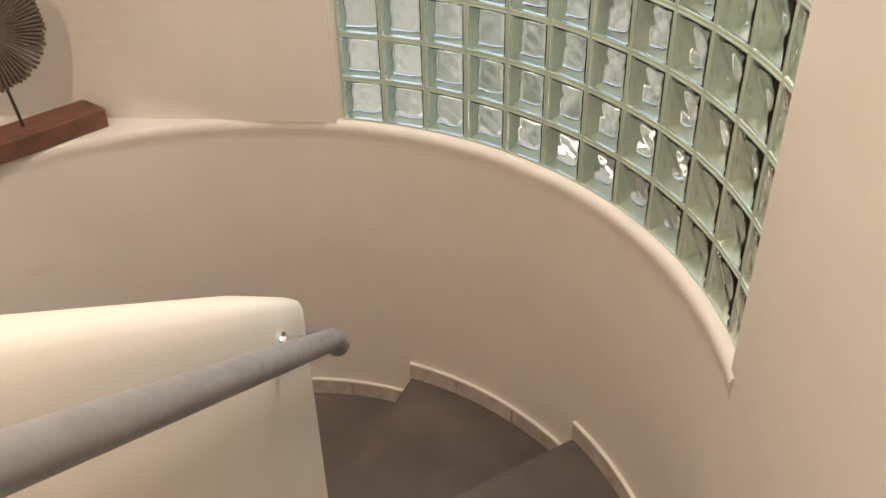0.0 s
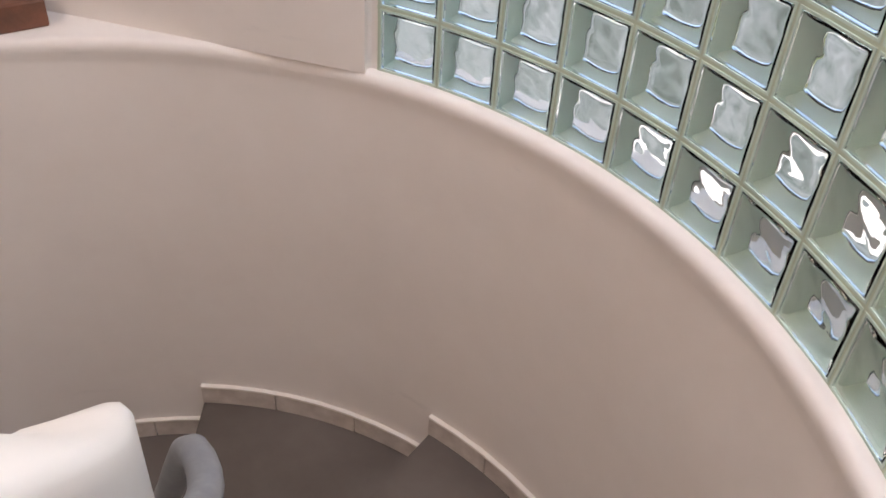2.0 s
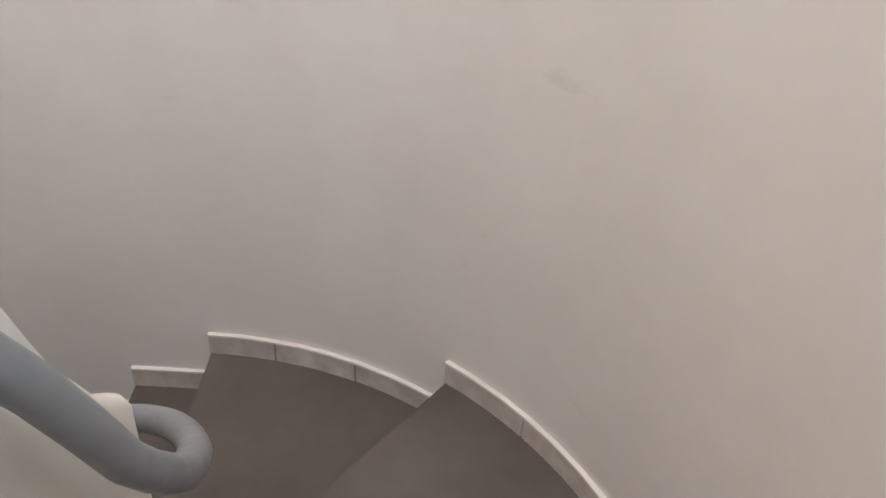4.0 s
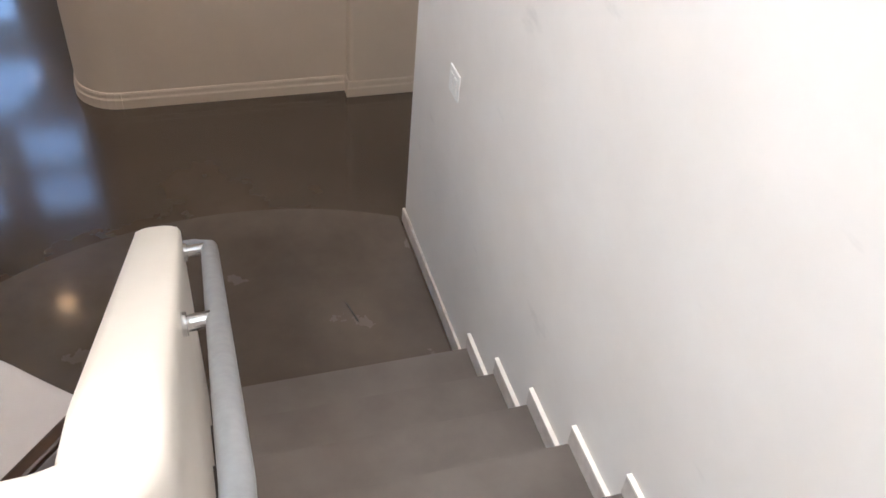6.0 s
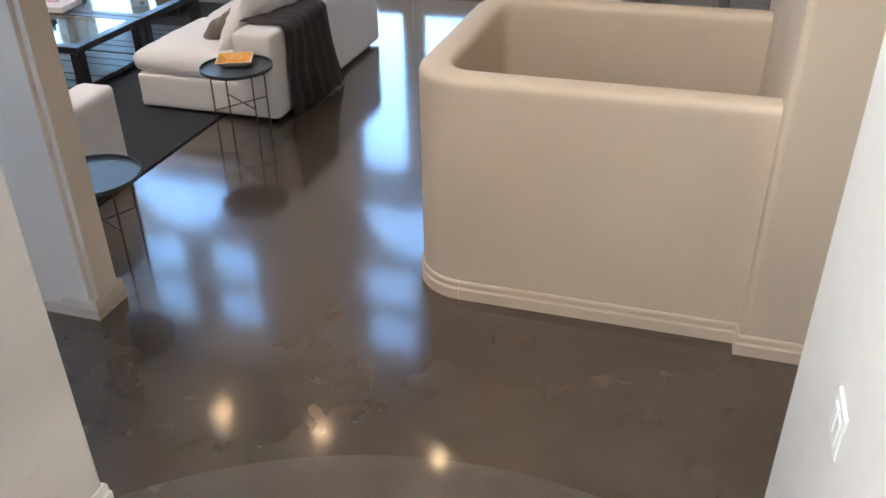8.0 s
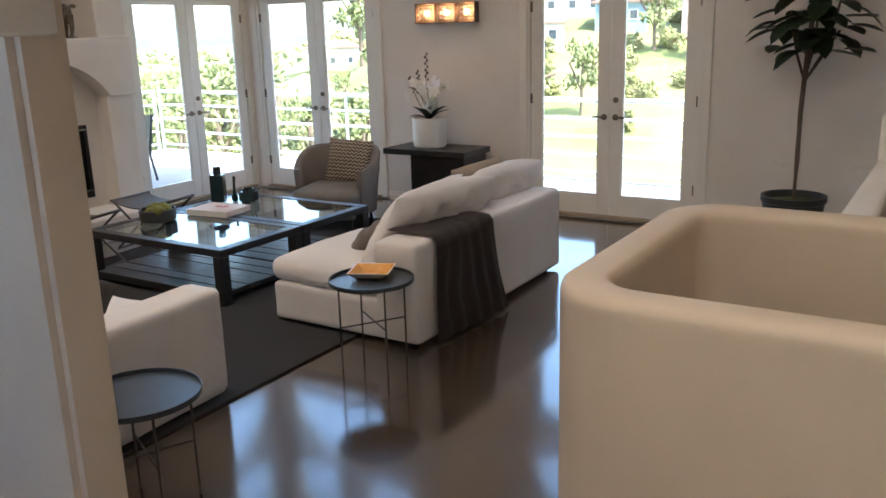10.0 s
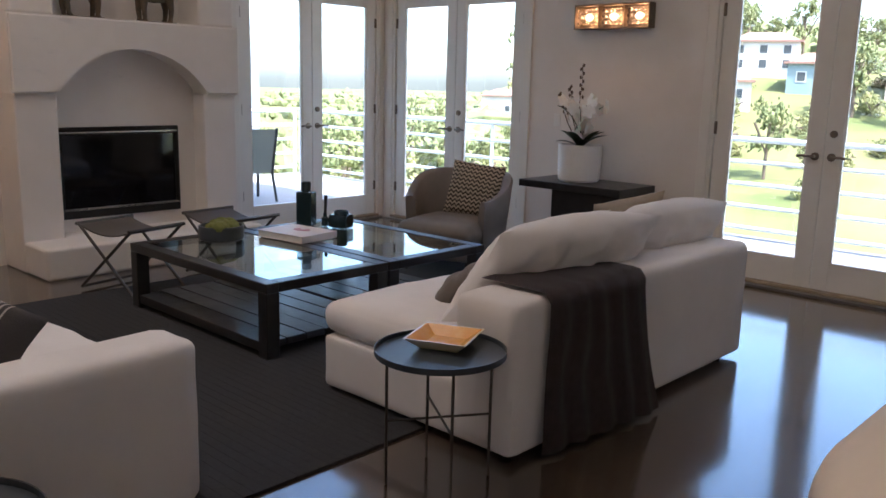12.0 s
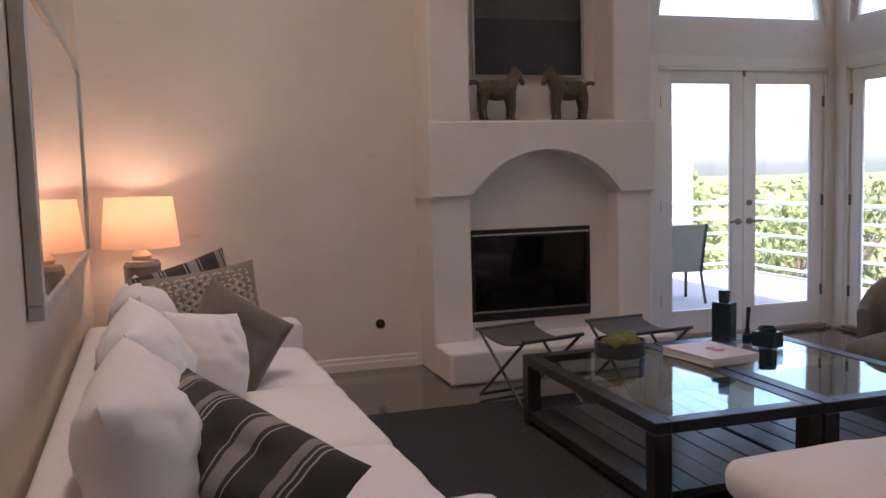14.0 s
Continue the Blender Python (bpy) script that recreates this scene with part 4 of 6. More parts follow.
def horse(at, flip):
    """A stocky tang-style horse: body, neck, head, legs, tail and saddle in one skin."""
    bm = bmesh.new()
    ball(bm, (0, 0, 0.268), 0.108, 16, 10, (1.42, 0.74, 0.80))
    ball(bm, (-0.095, 0, 0.28), 0.09, 14, 8, (1.0, 0.85, 1.0))
    ball(bm, (0.10, 0, 0.29), 0.088, 14, 8, (0.95, 0.8, 1.05))
    rod(bm, (0.105, 0, 0.29), (0.185, 0, 0.425), 0.08, 12, 0.048)
    ball(bm, (0.18, 0, 0.425), 0.054, 12, 8, (1.0, 0.7, 1.0))
    rod(bm, (0.19, 0, 0.43), (0.25, 0, 0.345), 0.043, 10, 0.025)
    ball(bm, (0.25, 0, 0.345), 0.027, 10, 6)
    for s in (-1, 1):
        rod(bm, (0.17, s * 0.025, 0.45), (0.165, s * 0.03, 0.485), 0.014, 6, 0.003)
        for x, f in ((0.12, 0.015), (-0.125, -0.02)):
            rod(bm, (x, s * 0.05, 0.25), (x + f, s * 0.055, 0.12), 0.046, 10, 0.025)
            rod(bm, (x + f, s * 0.055, 0.125), (x + f * 0.3, s * 0.055, 0.02), 0.026, 10, 0.019)
            rod(bm, (x + f * 0.3, s * 0.055, 0.03), (x + f * 0.3 + 0.008, s * 0.055, 0.0), 0.023, 10, 0.031)
    for i in range(6):
        rod(bm, (0.12 + 0.012 * i, 0, 0.36 + 0.022 * i), (0.10 + 0.012 * i, 0, 0.385 + 0.022 * i), 0.016, 6, 0.008)
    tube(bm, [(-0.17, 0, 0.33), (-0.20, 0, 0.345), (-0.235, 0, 0.345), (-0.255, 0, 0.335)], 0.02, 8)
    box(bm, -0.075, -0.075, 0.325, 0.055, 0.075, 0.365, 0.016, 2)
    box(bm, -0.05, -0.085, 0.22, 0.03, 0.085, 0.345, 0.012, 2)
    box(bm, -0.19, -0.075, 0.0, 0.19, 0.075, 0.012, 0.004)
    ob = part("horse_statue", bm, M_HORSE, smooth=True)
    ob.matrix_basis = Matrix.Translation(at) @ pose(0, 0, 0, 0, 0, 90 if not flip else -90) @ Matrix.Scale(0.88, 4)
    return tagged(ob, "aged terracotta horse figure standing on the mantel", "statue", "mantel horses")


horse((-7.17, 4.755, 1.956), False)
horse((-7.17, 5.375, 1.956), True)

# ---------------------------------------------------------------- rug
rug = thing("rug", "dark charcoal ribbed area rug on polished concrete", "rug", at=(0, 0, 0.001))
bm = bmesh.new()
box(bm, -6.12, 2.35, 0.0, -2.845, 7.25, 0.010)
part("backing", bm, M_RUG, rug)
bm = bmesh.new()
for i in range(98):
    y = 2.35 + i * 0.05
    box(bm, -6.12, y + 0.001, 0.0095, -2.845, y + 0.049, 0.0125)
tagged(part("ribs", bm, M_RUG, rug), kind="stuff")

# ---------------------------------------------------------------- coffee table: two halves pushed together
def coffee_half(y0, y1):
    x0, x1, top = -5.60, -4.06, 0.44
    t = thing("coffee_table", "black wooden coffee table with inset glass top and plank shelf", "coffee table", group="coffee table halves", at=(x0, y0, 0.0145))
    w, d = x1 - x0, y1 - y0
    for a, b in ((0, 0), (w - 0.085, 0), (0, d - 0.085), (w - 0.085, d - 0.085)):
        bm = bmesh.new()
        box(bm, a, b, 0, a + 0.085, b + 0.085, top - 0.0145 - 0.055, 0.004)
        part("leg", bm, M_BLACK, t)
    for a, b, c, e in ((0, 0, w, 0.085), (0, d - 0.085, w, d), (0, 0.085, 0.085, d - 0.085), (w - 0.085, 0.085, w, d - 0.085)):
        bm = bmesh.new()
        box(bm, a, b, top - 0.0145 - 0.055, c, e, top - 0.0145, 0.004)
        part("top_rail", bm, M_BLACK, t)
    bm = bmesh.new()
    box(bm, 0.087, 0.087, top - 0.03, w - 0.087, d - 0.087, top - 0.018)
    p = part("glass_top", bm, M_TABLEGLASS, t, "clear glass inset")
    p.visible_shadow = False
    n = 6
    for i in range(n):
        a = 0.03 + (d - 0.06) * i / n
        bm = bmesh.new()
        box(bm, 0.05, a, 0.045 + 0.002 * (i % 3), w - 0.05, a + (d - 0.06) / n - 0.006, 0.085 + 0.002 * (i % 3), 0.003)
        part("shelf_plank", bm, M_BLACKWOOD, t)
    for a, b, c, e in ((0.085, 0.01, w - 0.085, 0.04), (0.085, d - 0.04, w - 0.085, d - 0.01)):
        bm = bmesh.new()
        box(bm, a, b, 0.03, c, e, 0.085, 0.003)
        part("shelf_rail", bm, M_BLACK, t)
    return t


M_TABLEGLASS = material("table_glass", (0.80, 0.93, 0.90), None, rough=0.0, Transmission_Weight=1.0, IOR=1.5)
coffee_half(4.30, 5.185)
coffee_half(5.20, 6.085)

# things on the coffee table
TZT = 0.4415
bowl = thing("moss_bowl", "round dark stone bowl filled with green moss", "bowl", at=(-5.33, 4.82, TZT))
bm = bmesh.new()
lathe(bm, [(0, 0), (0.135, 0), (0.15, 0.01), (0.152, 0.09), (0.148, 0.1), (0.14, 0.1), (0.138, 0.02), (0, 0.02)], 40)
part("bowl_body", bm, M_BOWL, bowl, smooth=False)
bm = bmesh.new()
random.seed(4)
for i in range(26):
    a, r = random.random() * 6.28, 0.115 * math.sqrt(random.random())
    ball(bm, (r * math.cos(a), r * math.sin(a), 0.09 + 0.012 * random.random()), 0.032 + 0.018 * random.random(), 10, 6, (1, 1, 0.85))
part("moss", bm, M_MOSS, bowl, "lumpy yellow-green moss", smooth=True)

bottle = thing("square_bottle", "tall square dark teal ceramic bottle with stopper", "bottle", at=(-5.44, 5.62, TZT), turn=28)
bm = bmesh.new()
box(bm, -0.062, -0.05, 0.0, 0.062, 0.05, 0.255, 0.008, 3)
part("body", bm, M_TEAL, bottle)
bm = bmesh.new()
lathe(bm, [(0, 0.254), (0.032, 0.254), (0.032, 0.268), (0.036, 0.27), (0.036, 0.325), (0.03, 0.33), (0, 0.33)], 20)
part("stopper", bm, M_TEAL, bottle)

reed = thing("diffuser_bottle", "small dark diffuser bottle with black stick", "diffuser", at=(-5.34, 5.72, TZT))
bm = bmesh.new()
lathe(bm, [(0, 0), (0.028, 0), (0.03, 0.01), (0.03, 0.055), (0.014, 0.07), (0.014, 0.095), (0, 0.095)], 18)
part("body", bm, M_TEAL, reed, smooth=False)
bm = bmesh.new()
rod(bm, (0, 0, 0.09), (0.004, 0.006, 0.23), 0.011, 8, 0.013)
part("stick", bm, M_BLACK, reed)

jar = thing("square_jar", "squat square black glazed jar with round mouth", "jar", at=(-5.20, 5.76, TZT), turn=20)
bm = bmesh.new()
box(bm, -0.075, -0.06, 0, 0.075, 0.06, 0.098, 0.01, 3)
part("body", bm, M_TEAL, jar)
bm = bmesh.new()
lathe(bm, [(0.03, 0.097), (0.055, 0.097), (0.055, 0.122), (0.048, 0.126), (0.042, 0.122), (0.042, 0.1)], 24)
part("neck", bm, M_TEAL, jar)

book = thing("book", "large pale pink book with flower print on cover", "book", at=(-5.08, 5.27, TZT), turn=8)
bm = bmesh.new()
box(bm, -0.215, -0.165, 0.004, 0.205, 0.165, 0.044)
part("pages", bm, M_PAGES, book)
for z in (0.0, 0.044):
    bm = bmesh.new()
    box(bm, -0.22, -0.17, z, 0.212, 0.17, z + 0.004, 0.001)
    part("cover", bm, M_PAPER, book)
bm = bmesh.new()
box(bm, 0.208, -0.17, 0.004, 0.2125, 0.17, 0.044)
part("spine", bm, M_PAPER, book)
bm = bmesh.new()
random.seed(8)
for i in range(13):
    a, r = random.random() * 6.28, 0.075 * random.random()
    rod(bm, (0.02 + r * math.cos(a), 0.02 + 0.6 * r * math.sin(a), 0.0478), (0.02 + r * math.cos(a), 0.02 + 0.6 * r * math.sin(a), 0.0488 + 0.0002 * i), 0.016 + 0.008 * random.random(), 9)
part("flower_print", bm, M_PINK, book, "small red and pink printed blossoms")

# ---------------------------------------------------------------- folding stools
def stool(m, label):
    s = thing("folding_stool", label, "stool", group="folding stools")
    s.matrix_basis = m
    w, d, h = 0.56, 0.44, 0.47
    bm = bmesh.new()
    n = 12
    top, bot = [], []
    for i in range(n + 1):
        u = -1 + 2 * i / n
        z = h - 0.055 * (1 - u * u)
        top.append([bm.verts.new((u * w / 2, y, z)) for y in (-d / 2, d / 2)])
        bot.append([bm.verts.new((u * w / 2, y, z - 0.008)) for y in (-d / 2, d / 2)])
    for i in range(n):
        bm.faces.new((top[i][0], top[i + 1][0], top[i + 1][1], top[i][1]))
        bm.faces.new((bot[i][0], bot[i][1], bot[i + 1][1], bot[i + 1][0]))
        for k in (0, 1):
            bm.faces.new((top[i][k], bot[i][k], bot[i + 1][k], top[i + 1][k]))
    for i in (0, n):
        bm.faces.new((top[i][0], top[i][1], bot[i][1], bot[i][0]))
    part("sling_seat", bm, M_SLING, s, "sagging dark leather sling", smooth=True)
    for x in (-1, 1):
        bm = bmesh.new()
        rod(bm, (x * w / 2, -d / 2 - 0.02, h), (x * w / 2, d / 2 + 0.02, h), 0.013, 10)
        part("top_bar", bm, M_STEEL, s)
        bm = bmesh.new()
        rod(bm, (x * w / 2, -d / 2, 0.012), (x * w / 2, d / 2, 0.012), 0.011, 10)
        part("foot_bar", bm, M_STEEL, s)
    for y in (-d / 2, d / 2):
        for x in (-1, 1):
            bm = bmesh.new()
            rod(bm, (x * w / 2, y, h), (-x * w / 2, y, 0.012), 0.011, 10)
            part("cross_leg", bm, M_STEEL, s)
    return s


stool(Matrix.Translation((-6.05, 4.53, 0.015)) @ pose(0, 0, 0, 0, 0, 12), "folding stool with dark leather sling on crossed metal legs")
stool(Matrix.Translation((-6.0, 5.32, 0.015)) @ pose(0, 0, 0, 0, 0, 6), "second folding stool with dark leather sling beside the hearth")

# ---------------------------------------------------------------- side tables
def side_table(x, y, turn, label):
    t = thing("side_table", label, "side table", group="tray side tables", at=(x, y, 0.0), turn=turn)
    bm = bmesh.new()
    lathe(bm, [(0, 0.515), (0.25, 0.515), (0.252, 0.518), (0.252, 0.54), (0.247, 0.54), (0.246, 0.523), (0, 0.521)], 56)
    part("tray_top", bm, M_TRAYTOP, t)
    for k in range(4):
        a = radians(45 + 90 * k)
        bm = bmesh.new()
        rod(bm, (0.205 * math.cos(a), 0.205 * math.sin(a), 0.516), (0.205 * math.cos(a), 0.205 * math.sin(a), 0.0), 0.006, 8)
        part("leg", bm, M_STEEL, t)
    for k in range(2):
        a = radians(45 + 90 * k)
        c, s = 0.205 * math.cos(a), 0.205 * math.sin(a)
        bm = bmesh.new()
        rod(bm, (c, s, 0.26 + 0.012 * k), (-c, -s, 0.26 + 0.012 * k), 0.005, 8)
        part("cross_bar", bm, M_STEEL, t)
    return t


side_table(-2.47, 3.985, 12, "round dark metal tray table on thin legs by the chaise")
side_table(-2.345, 2.22, 20, "round dark metal tray table on thin legs beside the sofa arm")
dish = thing("square_dish", "square orange glazed dish with flared cream sides", "dish", at=(-2.52, 4.06, 0.5225), turn=24)
bm = bmesh.new()
def square_ring(r, z):
    return [(r, r, z), (-r, r, z), (-r, -r, z), (r, -r, z)]
loft(bm, [square_ring(0.075, 0.0), square_ring(0.125, 0.045), square_ring(0.118, 0.045), square_ring(0.07, 0.009)])
part("dish_body", bm, M_DISHSIDE, dish)
bm = bmesh.new()
loft(bm, [square_ring(0.0715, 0.0095), square_ring(0.1165, 0.0448), square_ring(0.112, 0.0448), square_ring(0.068, 0.0125)])
part("glaze", bm, M_ORANGE, dish, "glossy orange glaze inside")

# ---------------------------------------------------------------- chaise sofa seen from behind
sofa = thing("chaise_sofa", "white linen slipcovered chaise sofa with loose back cushions", "sofa")
SX0, SX1, SY0, SY1 = -3.53, -2.335, 4.265, 6.39
bm = bmesh.new()
softbox(bm, ((SX0 + SX1) / 2, (SY0 + SY1) / 2, 0.165), (SX1 - SX0, SY1 - SY0, 0.27), 0.03, 0, 0.004, 10)
part("base", bm, M_LINEN, sofa, smooth=True)
bm = bmesh.new()
softbox(bm, (SX1 - 0.165, (SY0 + SY1) / 2, 0.36), (0.33, SY1 - SY0 + 0.01, 0.64), 0.05, 0, 0.005, 14, 2)
part("backrest", bm, M_LINEN, sofa, smooth=True)
for k in range(2):
    h = (SY1 - SY0) / 2
    bm = bmesh.new()
    softbox(bm, ((SX0 - 0.03 + SX1 - 0.33) / 2, SY0 + h * (k + 0.5), 0.375), (SX1 - 0.33 - SX0 + 0.05, h - 0.005, 0.17), 0.075, 0.055, 0.012, 16, 5 + k)
    part("seat_cushion", bm, M_LINEN, sofa, smooth=True)
for x, y in ((SX0 + 0.1, SY0 + 0.1), (SX0 + 0.1, SY1 - 0.1), (SX1 - 0.1, SY0 + 0.1), (SX1 - 0.1, SY1 - 0.1)):
    bm = bmesh.new()
    rod(bm, (x, y, 0.0), (x, y, 0.04), 0.025, 10)
    part("foot", bm, M_BLACK, sofa)
pillow("large white linen back cushion leaning on the sofa back", lean(-2.79, 4.90, 0.43, -100, -20, 0), 1.08, 0.54, 0.28, M_LINEN, 3, droop=0.06, slant=-0.24, group="white back cushions")
pillow("large white linen back cushion slumped over the sofa back", lean(-2.82, 5.97, 0.43, -95, -25, 0), 1.04, 0.54, 0.28, M_LINEN, 9, droop=0.06, slant=-0.08, group="white back cushions")
pillow("dark taupe cloth pillow lying against the cushion", lean(-3.16, 4.80, 0.44, -78, -52, 12), 0.46, 0.44, 0.15, M_TAUPE, 12)
pillow("beige cloth pillow propped behind the white cushions", lean(-3.02, 6.12, 0.45, -110, -18, 8), 0.50, 0.48, 0.16, M_BEIGE, 14)
pillow("white linen pillow on the chaise seat", lean(-3.1, 5.5, 0.45, -84, -30, 0), 0.55, 0.46, 0.2, M_LINEN, 16)

# throw over the back
throw = bmesh.new()
n, mcols = 26, 22
grid = []
for i in range(n + 1):
    s = i / n
    row = []
    for j in range(mcols + 1):
        y = 4.46 + 0.74 * j / mcols
        q = noise.noise(Vector((s * 3, y * 4, 2.0)))
        fold = 0.012 * math.sin(y * 42 + 3 * q) * (0.25 + s)
        if s < 0.32:
            x, z = -2.69 + 0.32 * s / 0.32, 0.70
            z += fold * 0.4
        elif s < 0.40:
            a = (s - 0.32) / 0.08 * math.pi / 2
            x, z = -2.37 + 0.065 * math.sin(a), 0.635 + 0.065 * math.cos(a)
            x += fold * 0.5
        else:
            f = (s - 0.40) / 0.60
            x, z = -2.305 + 0.02 * f + fold + 0.07 * f * f * (j / mcols), 0.635 - 0.615 * f
            y += 0.10 * f * (j / mcols - 0.4)
        row.append(throw.verts.new((x, y, max(z, 0.012))))
    grid.append(row)
for i in range(n):
    for j in range(mcols):
        throw.faces.new((grid[i][j], grid[i][j + 1], grid[i + 1][j + 1], grid[i + 1][j]))
bmesh.ops.solidify(throw, geom=throw.faces[:], thickness=0.012)
tagged(part("throw_blanket", throw, M_THROW, smooth=True), "dark brown knitted throw draped over the sofa back", "blanket")

# ---------------------------------------------------------------- long sofa under the mirror
LS = Matrix.Translation((-2.83, MIRROR_Y + SKEW * (-2.87 + 2.075) + 0.02, 0)) @ pose(0, 0, 0, 0, 0, 2.8)


def put(ob, m):
    ob.matrix_basis = m
    return ob


long_sofa = put(thing("long_sofa", "long white linen slipcovered sofa with deep seat", "sofa"), LS)
LL, LD = 3.62, 1.28
LAMP_X = -4.24
bm = bmesh.new()
softbox(bm, (-LL / 2, LD / 2, 0.165), (LL - 0.02, LD, 0.27), 0.03, 0, 0.004, 12)
part("base", bm, M_LINEN, long_sofa, smooth=True)
bm = bmesh.new()
softbox(bm, (-LL / 2, 0.14, 0.36), (LL - 0.02, 0.28, 0.62), 0.05, 0, 0.005, 14, 2)
part("backrest", bm, M_LINEN, long_sofa, smooth=True)
for x in (-0.125, -LL + 0.125):
    bm = bmesh.new()
    softbox(bm, (x, LD / 2 + 0.01, 0.335), (0.25, LD + 0.02, 0.60), 0.05, 0, 0.005, 14, 4)
    part("arm", bm, M_LINEN, long_sofa, smooth=True)
for k in range(3):
    w = (LL - 0.5) / 3
    bm = bmesh.new()
    softbox(bm, (-0.25 - w * (k + 0.5), 0.28 + (LD - 0.26) / 2, 0.385), (w - 0.006, LD - 0.24, 0.19), 0.08, 0.06, 0.014, 18, 20 + k)
    part("seat_cushion", bm, M_LINEN, long_sofa, smooth=True)
for x, y in ((-0.1, 0.1), (-LL + 0.1, 0.1), (-0.1, LD - 0.1), (-LL + 0.1, LD - 0.1)):
    bm = bmesh.new()
    rod(bm, (x, y, 0.0), (x, y, 0.04), 0.025, 10)
    part("foot", bm, M_BLACK, long_sofa)


def on_sofa(x, y, z, turn, tilt, roll=0):
    return LS @ lean(x, y, z, turn, tilt, roll)


for k, (x, w) in enumerate(((-0.78, 1.04), (-1.81, 1.06), (-2.84, 1.04))):
    pillow("large plump white linen back cushion on the long sofa", on_sofa(x, 0.40, 0.46, 178 + 2 * k, -15 + 3 * k, 0), w, 0.55, 0.36, M_LINEN, 31 + k, group="white back cushions")
pillow("dark lumbar pillow with woven pale stripes", on_sofa(-0.56, 0.44, 0.52, 60, -44, 25), 0.78, 0.43, 0.36, M_STRIPE, 41)
pillow("white linen pillow on the long sofa", on_sofa(-1.95, 0.60, 0.50, 122, -16, 10), 0.40, 0.46, 0.36, M_LINEN, 43)
pillow("dark taupe pillow standing on its corner", on_sofa(-2.36, 0.62, 0.52, 98, -16, 36), 0.5, 0.5, 0.17, M_TAUPE, 45)
knit = pillow("chunky cable knit beige pillow", on_sofa(-2.80, 0.72, 0.47, 94, -10, -7), 0.62, 0.60, 0.17, M_KNITGAP, 47)
pillow("dark striped pillow behind the knitted one", on_sofa(-2.99, 0.68, 0.56, 94, -8, -16), 0.56, 0.55, 0.14, M_STRIPE, 49)
# raised knots of the cable knit
bm = bmesh.new()
random.seed(3)
for side in (-1, 1):
    for i in range(15):
        for j in range(22):
            u, v = -0.93 + 1.86 * (i + 0.5) / 15, -0.93 + 1.86 * (j + 0.5) / 22
            f = ((1 - abs(u) ** 2.6) * (1 - abs(v) ** 2.6)) ** 0.55
            m = Matrix.Translation((u * 0.285, side * (0.085 * f + 0.002), 0.30 + v * 0.28)) @ pose(0, 0, 0, 0, 32 if (i + j) % 2 else -32, 0) @ Matrix.Diagonal((0.025, 0.018, 0.0125, 1))
            bmesh.ops.create_icosphere(bm, subdivisions=1, radius=1, matrix=m)
knots = part("knit_stitches", bm, M_KNIT, knit, "raised braided stitches", smooth=True)
tagged(knots, kind="stuff")

# lamp and its table in the corner
lamp_table = put(thing("lamp_table", "small round white table in the sofa corner", "side table"), LS @ Matrix.Translation((LAMP_X, 0.34, 0)))
bm = bmesh.new()
lathe(bm, [(0, 0.64), (0.23, 0.64), (0.235, 0.645), (0.235, 0.665), (0.23, 0.67), (0, 0.67)], 40)
part("tabletop", bm, M_WHITE, lamp_table)
bm = bmesh.new()
lathe(bm, [(0, 0), (0.17, 0), (0.17, 0.015), (0.03, 0.03), (0.025, 0.64), (0, 0.64)], 28)
part("pedestal", bm, M_WHITE, lamp_table)
lamp = put(thing("table_lamp", "table lamp with white drum shade and grey base", "lamp"), LS @ Matrix.Translation((LAMP_X, 0.34, 0.671)))
bm = bmesh.new()
lathe(bm, [(0, 0), (0.105, 0), (0.115, 0.02), (0.125, 0.30), (0.11, 0.335), (0.04, 0.345), (0, 0.345)], 32)
part("base", bm, M_GREYCLAY, lamp, "rough grey clay base", smooth=False)
bm = bmesh.new()
lathe(bm, [(0, 0.345), (0.06, 0.345), (0.07, 0.37), (0.045, 0.40), (0.02, 0.42), (0.012, 0.52), (0, 0.52)], 24)
part("neck", bm, M_OAK, lamp, "turned pale wood neck")
bm = bmesh.new()
lathe(bm, [(0.262, 0.43), (0.225, 0.775), (0.222, 0.775), (0.259, 0.43)], 48)
part("shade", bm, M_SHADE, lamp, "white cloth drum shade, lit", smooth=True)
bm = bmesh.new()
ball(bm, (0, 0, 0.58), 0.035, 12, 8)
part("bulb", bm, M_BULB, lamp, "glowing bulb", smooth=True)
lp = new("lamp_light", bpy.data.lights.new("lamp_light", "POINT"))
lp.data.energy, lp.data.color, lp.data.shadow_soft_size = 1.6, (1.0, 0.60, 0.36), 0.05
lp.matrix_basis = LS @ Matrix.Translation((LAMP_X, 0.34, 0.671 + 0.66))

# mirror
mir = put(thing("wall_mirror", "large mirror in deep silver frame above the sofa", "mirror"),
          Matrix.Translation((-3.98, MIRROR_Y + SKEW * (-3.98 + 2.075) + 0.004, 0)) @ pose(0, 0, 0, 0, 0, 2.8))
mw, z0, z1 = 2.65, 1.09, 2.28
for a, b, c, d in ((-mw, 0, z0, z0 + 0.05), (-mw, 0, z1 - 0.05, z1), (-mw, -mw + 0.05, z0 + 0.05, z1 - 0.05), (-0.05, 0, z0 + 0.05, z1 - 0.05)):
    bm = bmesh.new()
    box(bm, a, 0, c, b, 0.055, d, 0.004)
    part("frame_rail", bm, M_SILVER, mir)
bm = bmesh.new()
box(bm, -mw + 0.05, 0.0, z0 + 0.05, -0.05, 0.044, z1 - 0.05)
part("mirror_glass", bm, M_MIRROR, mir, "clear mirror glass")

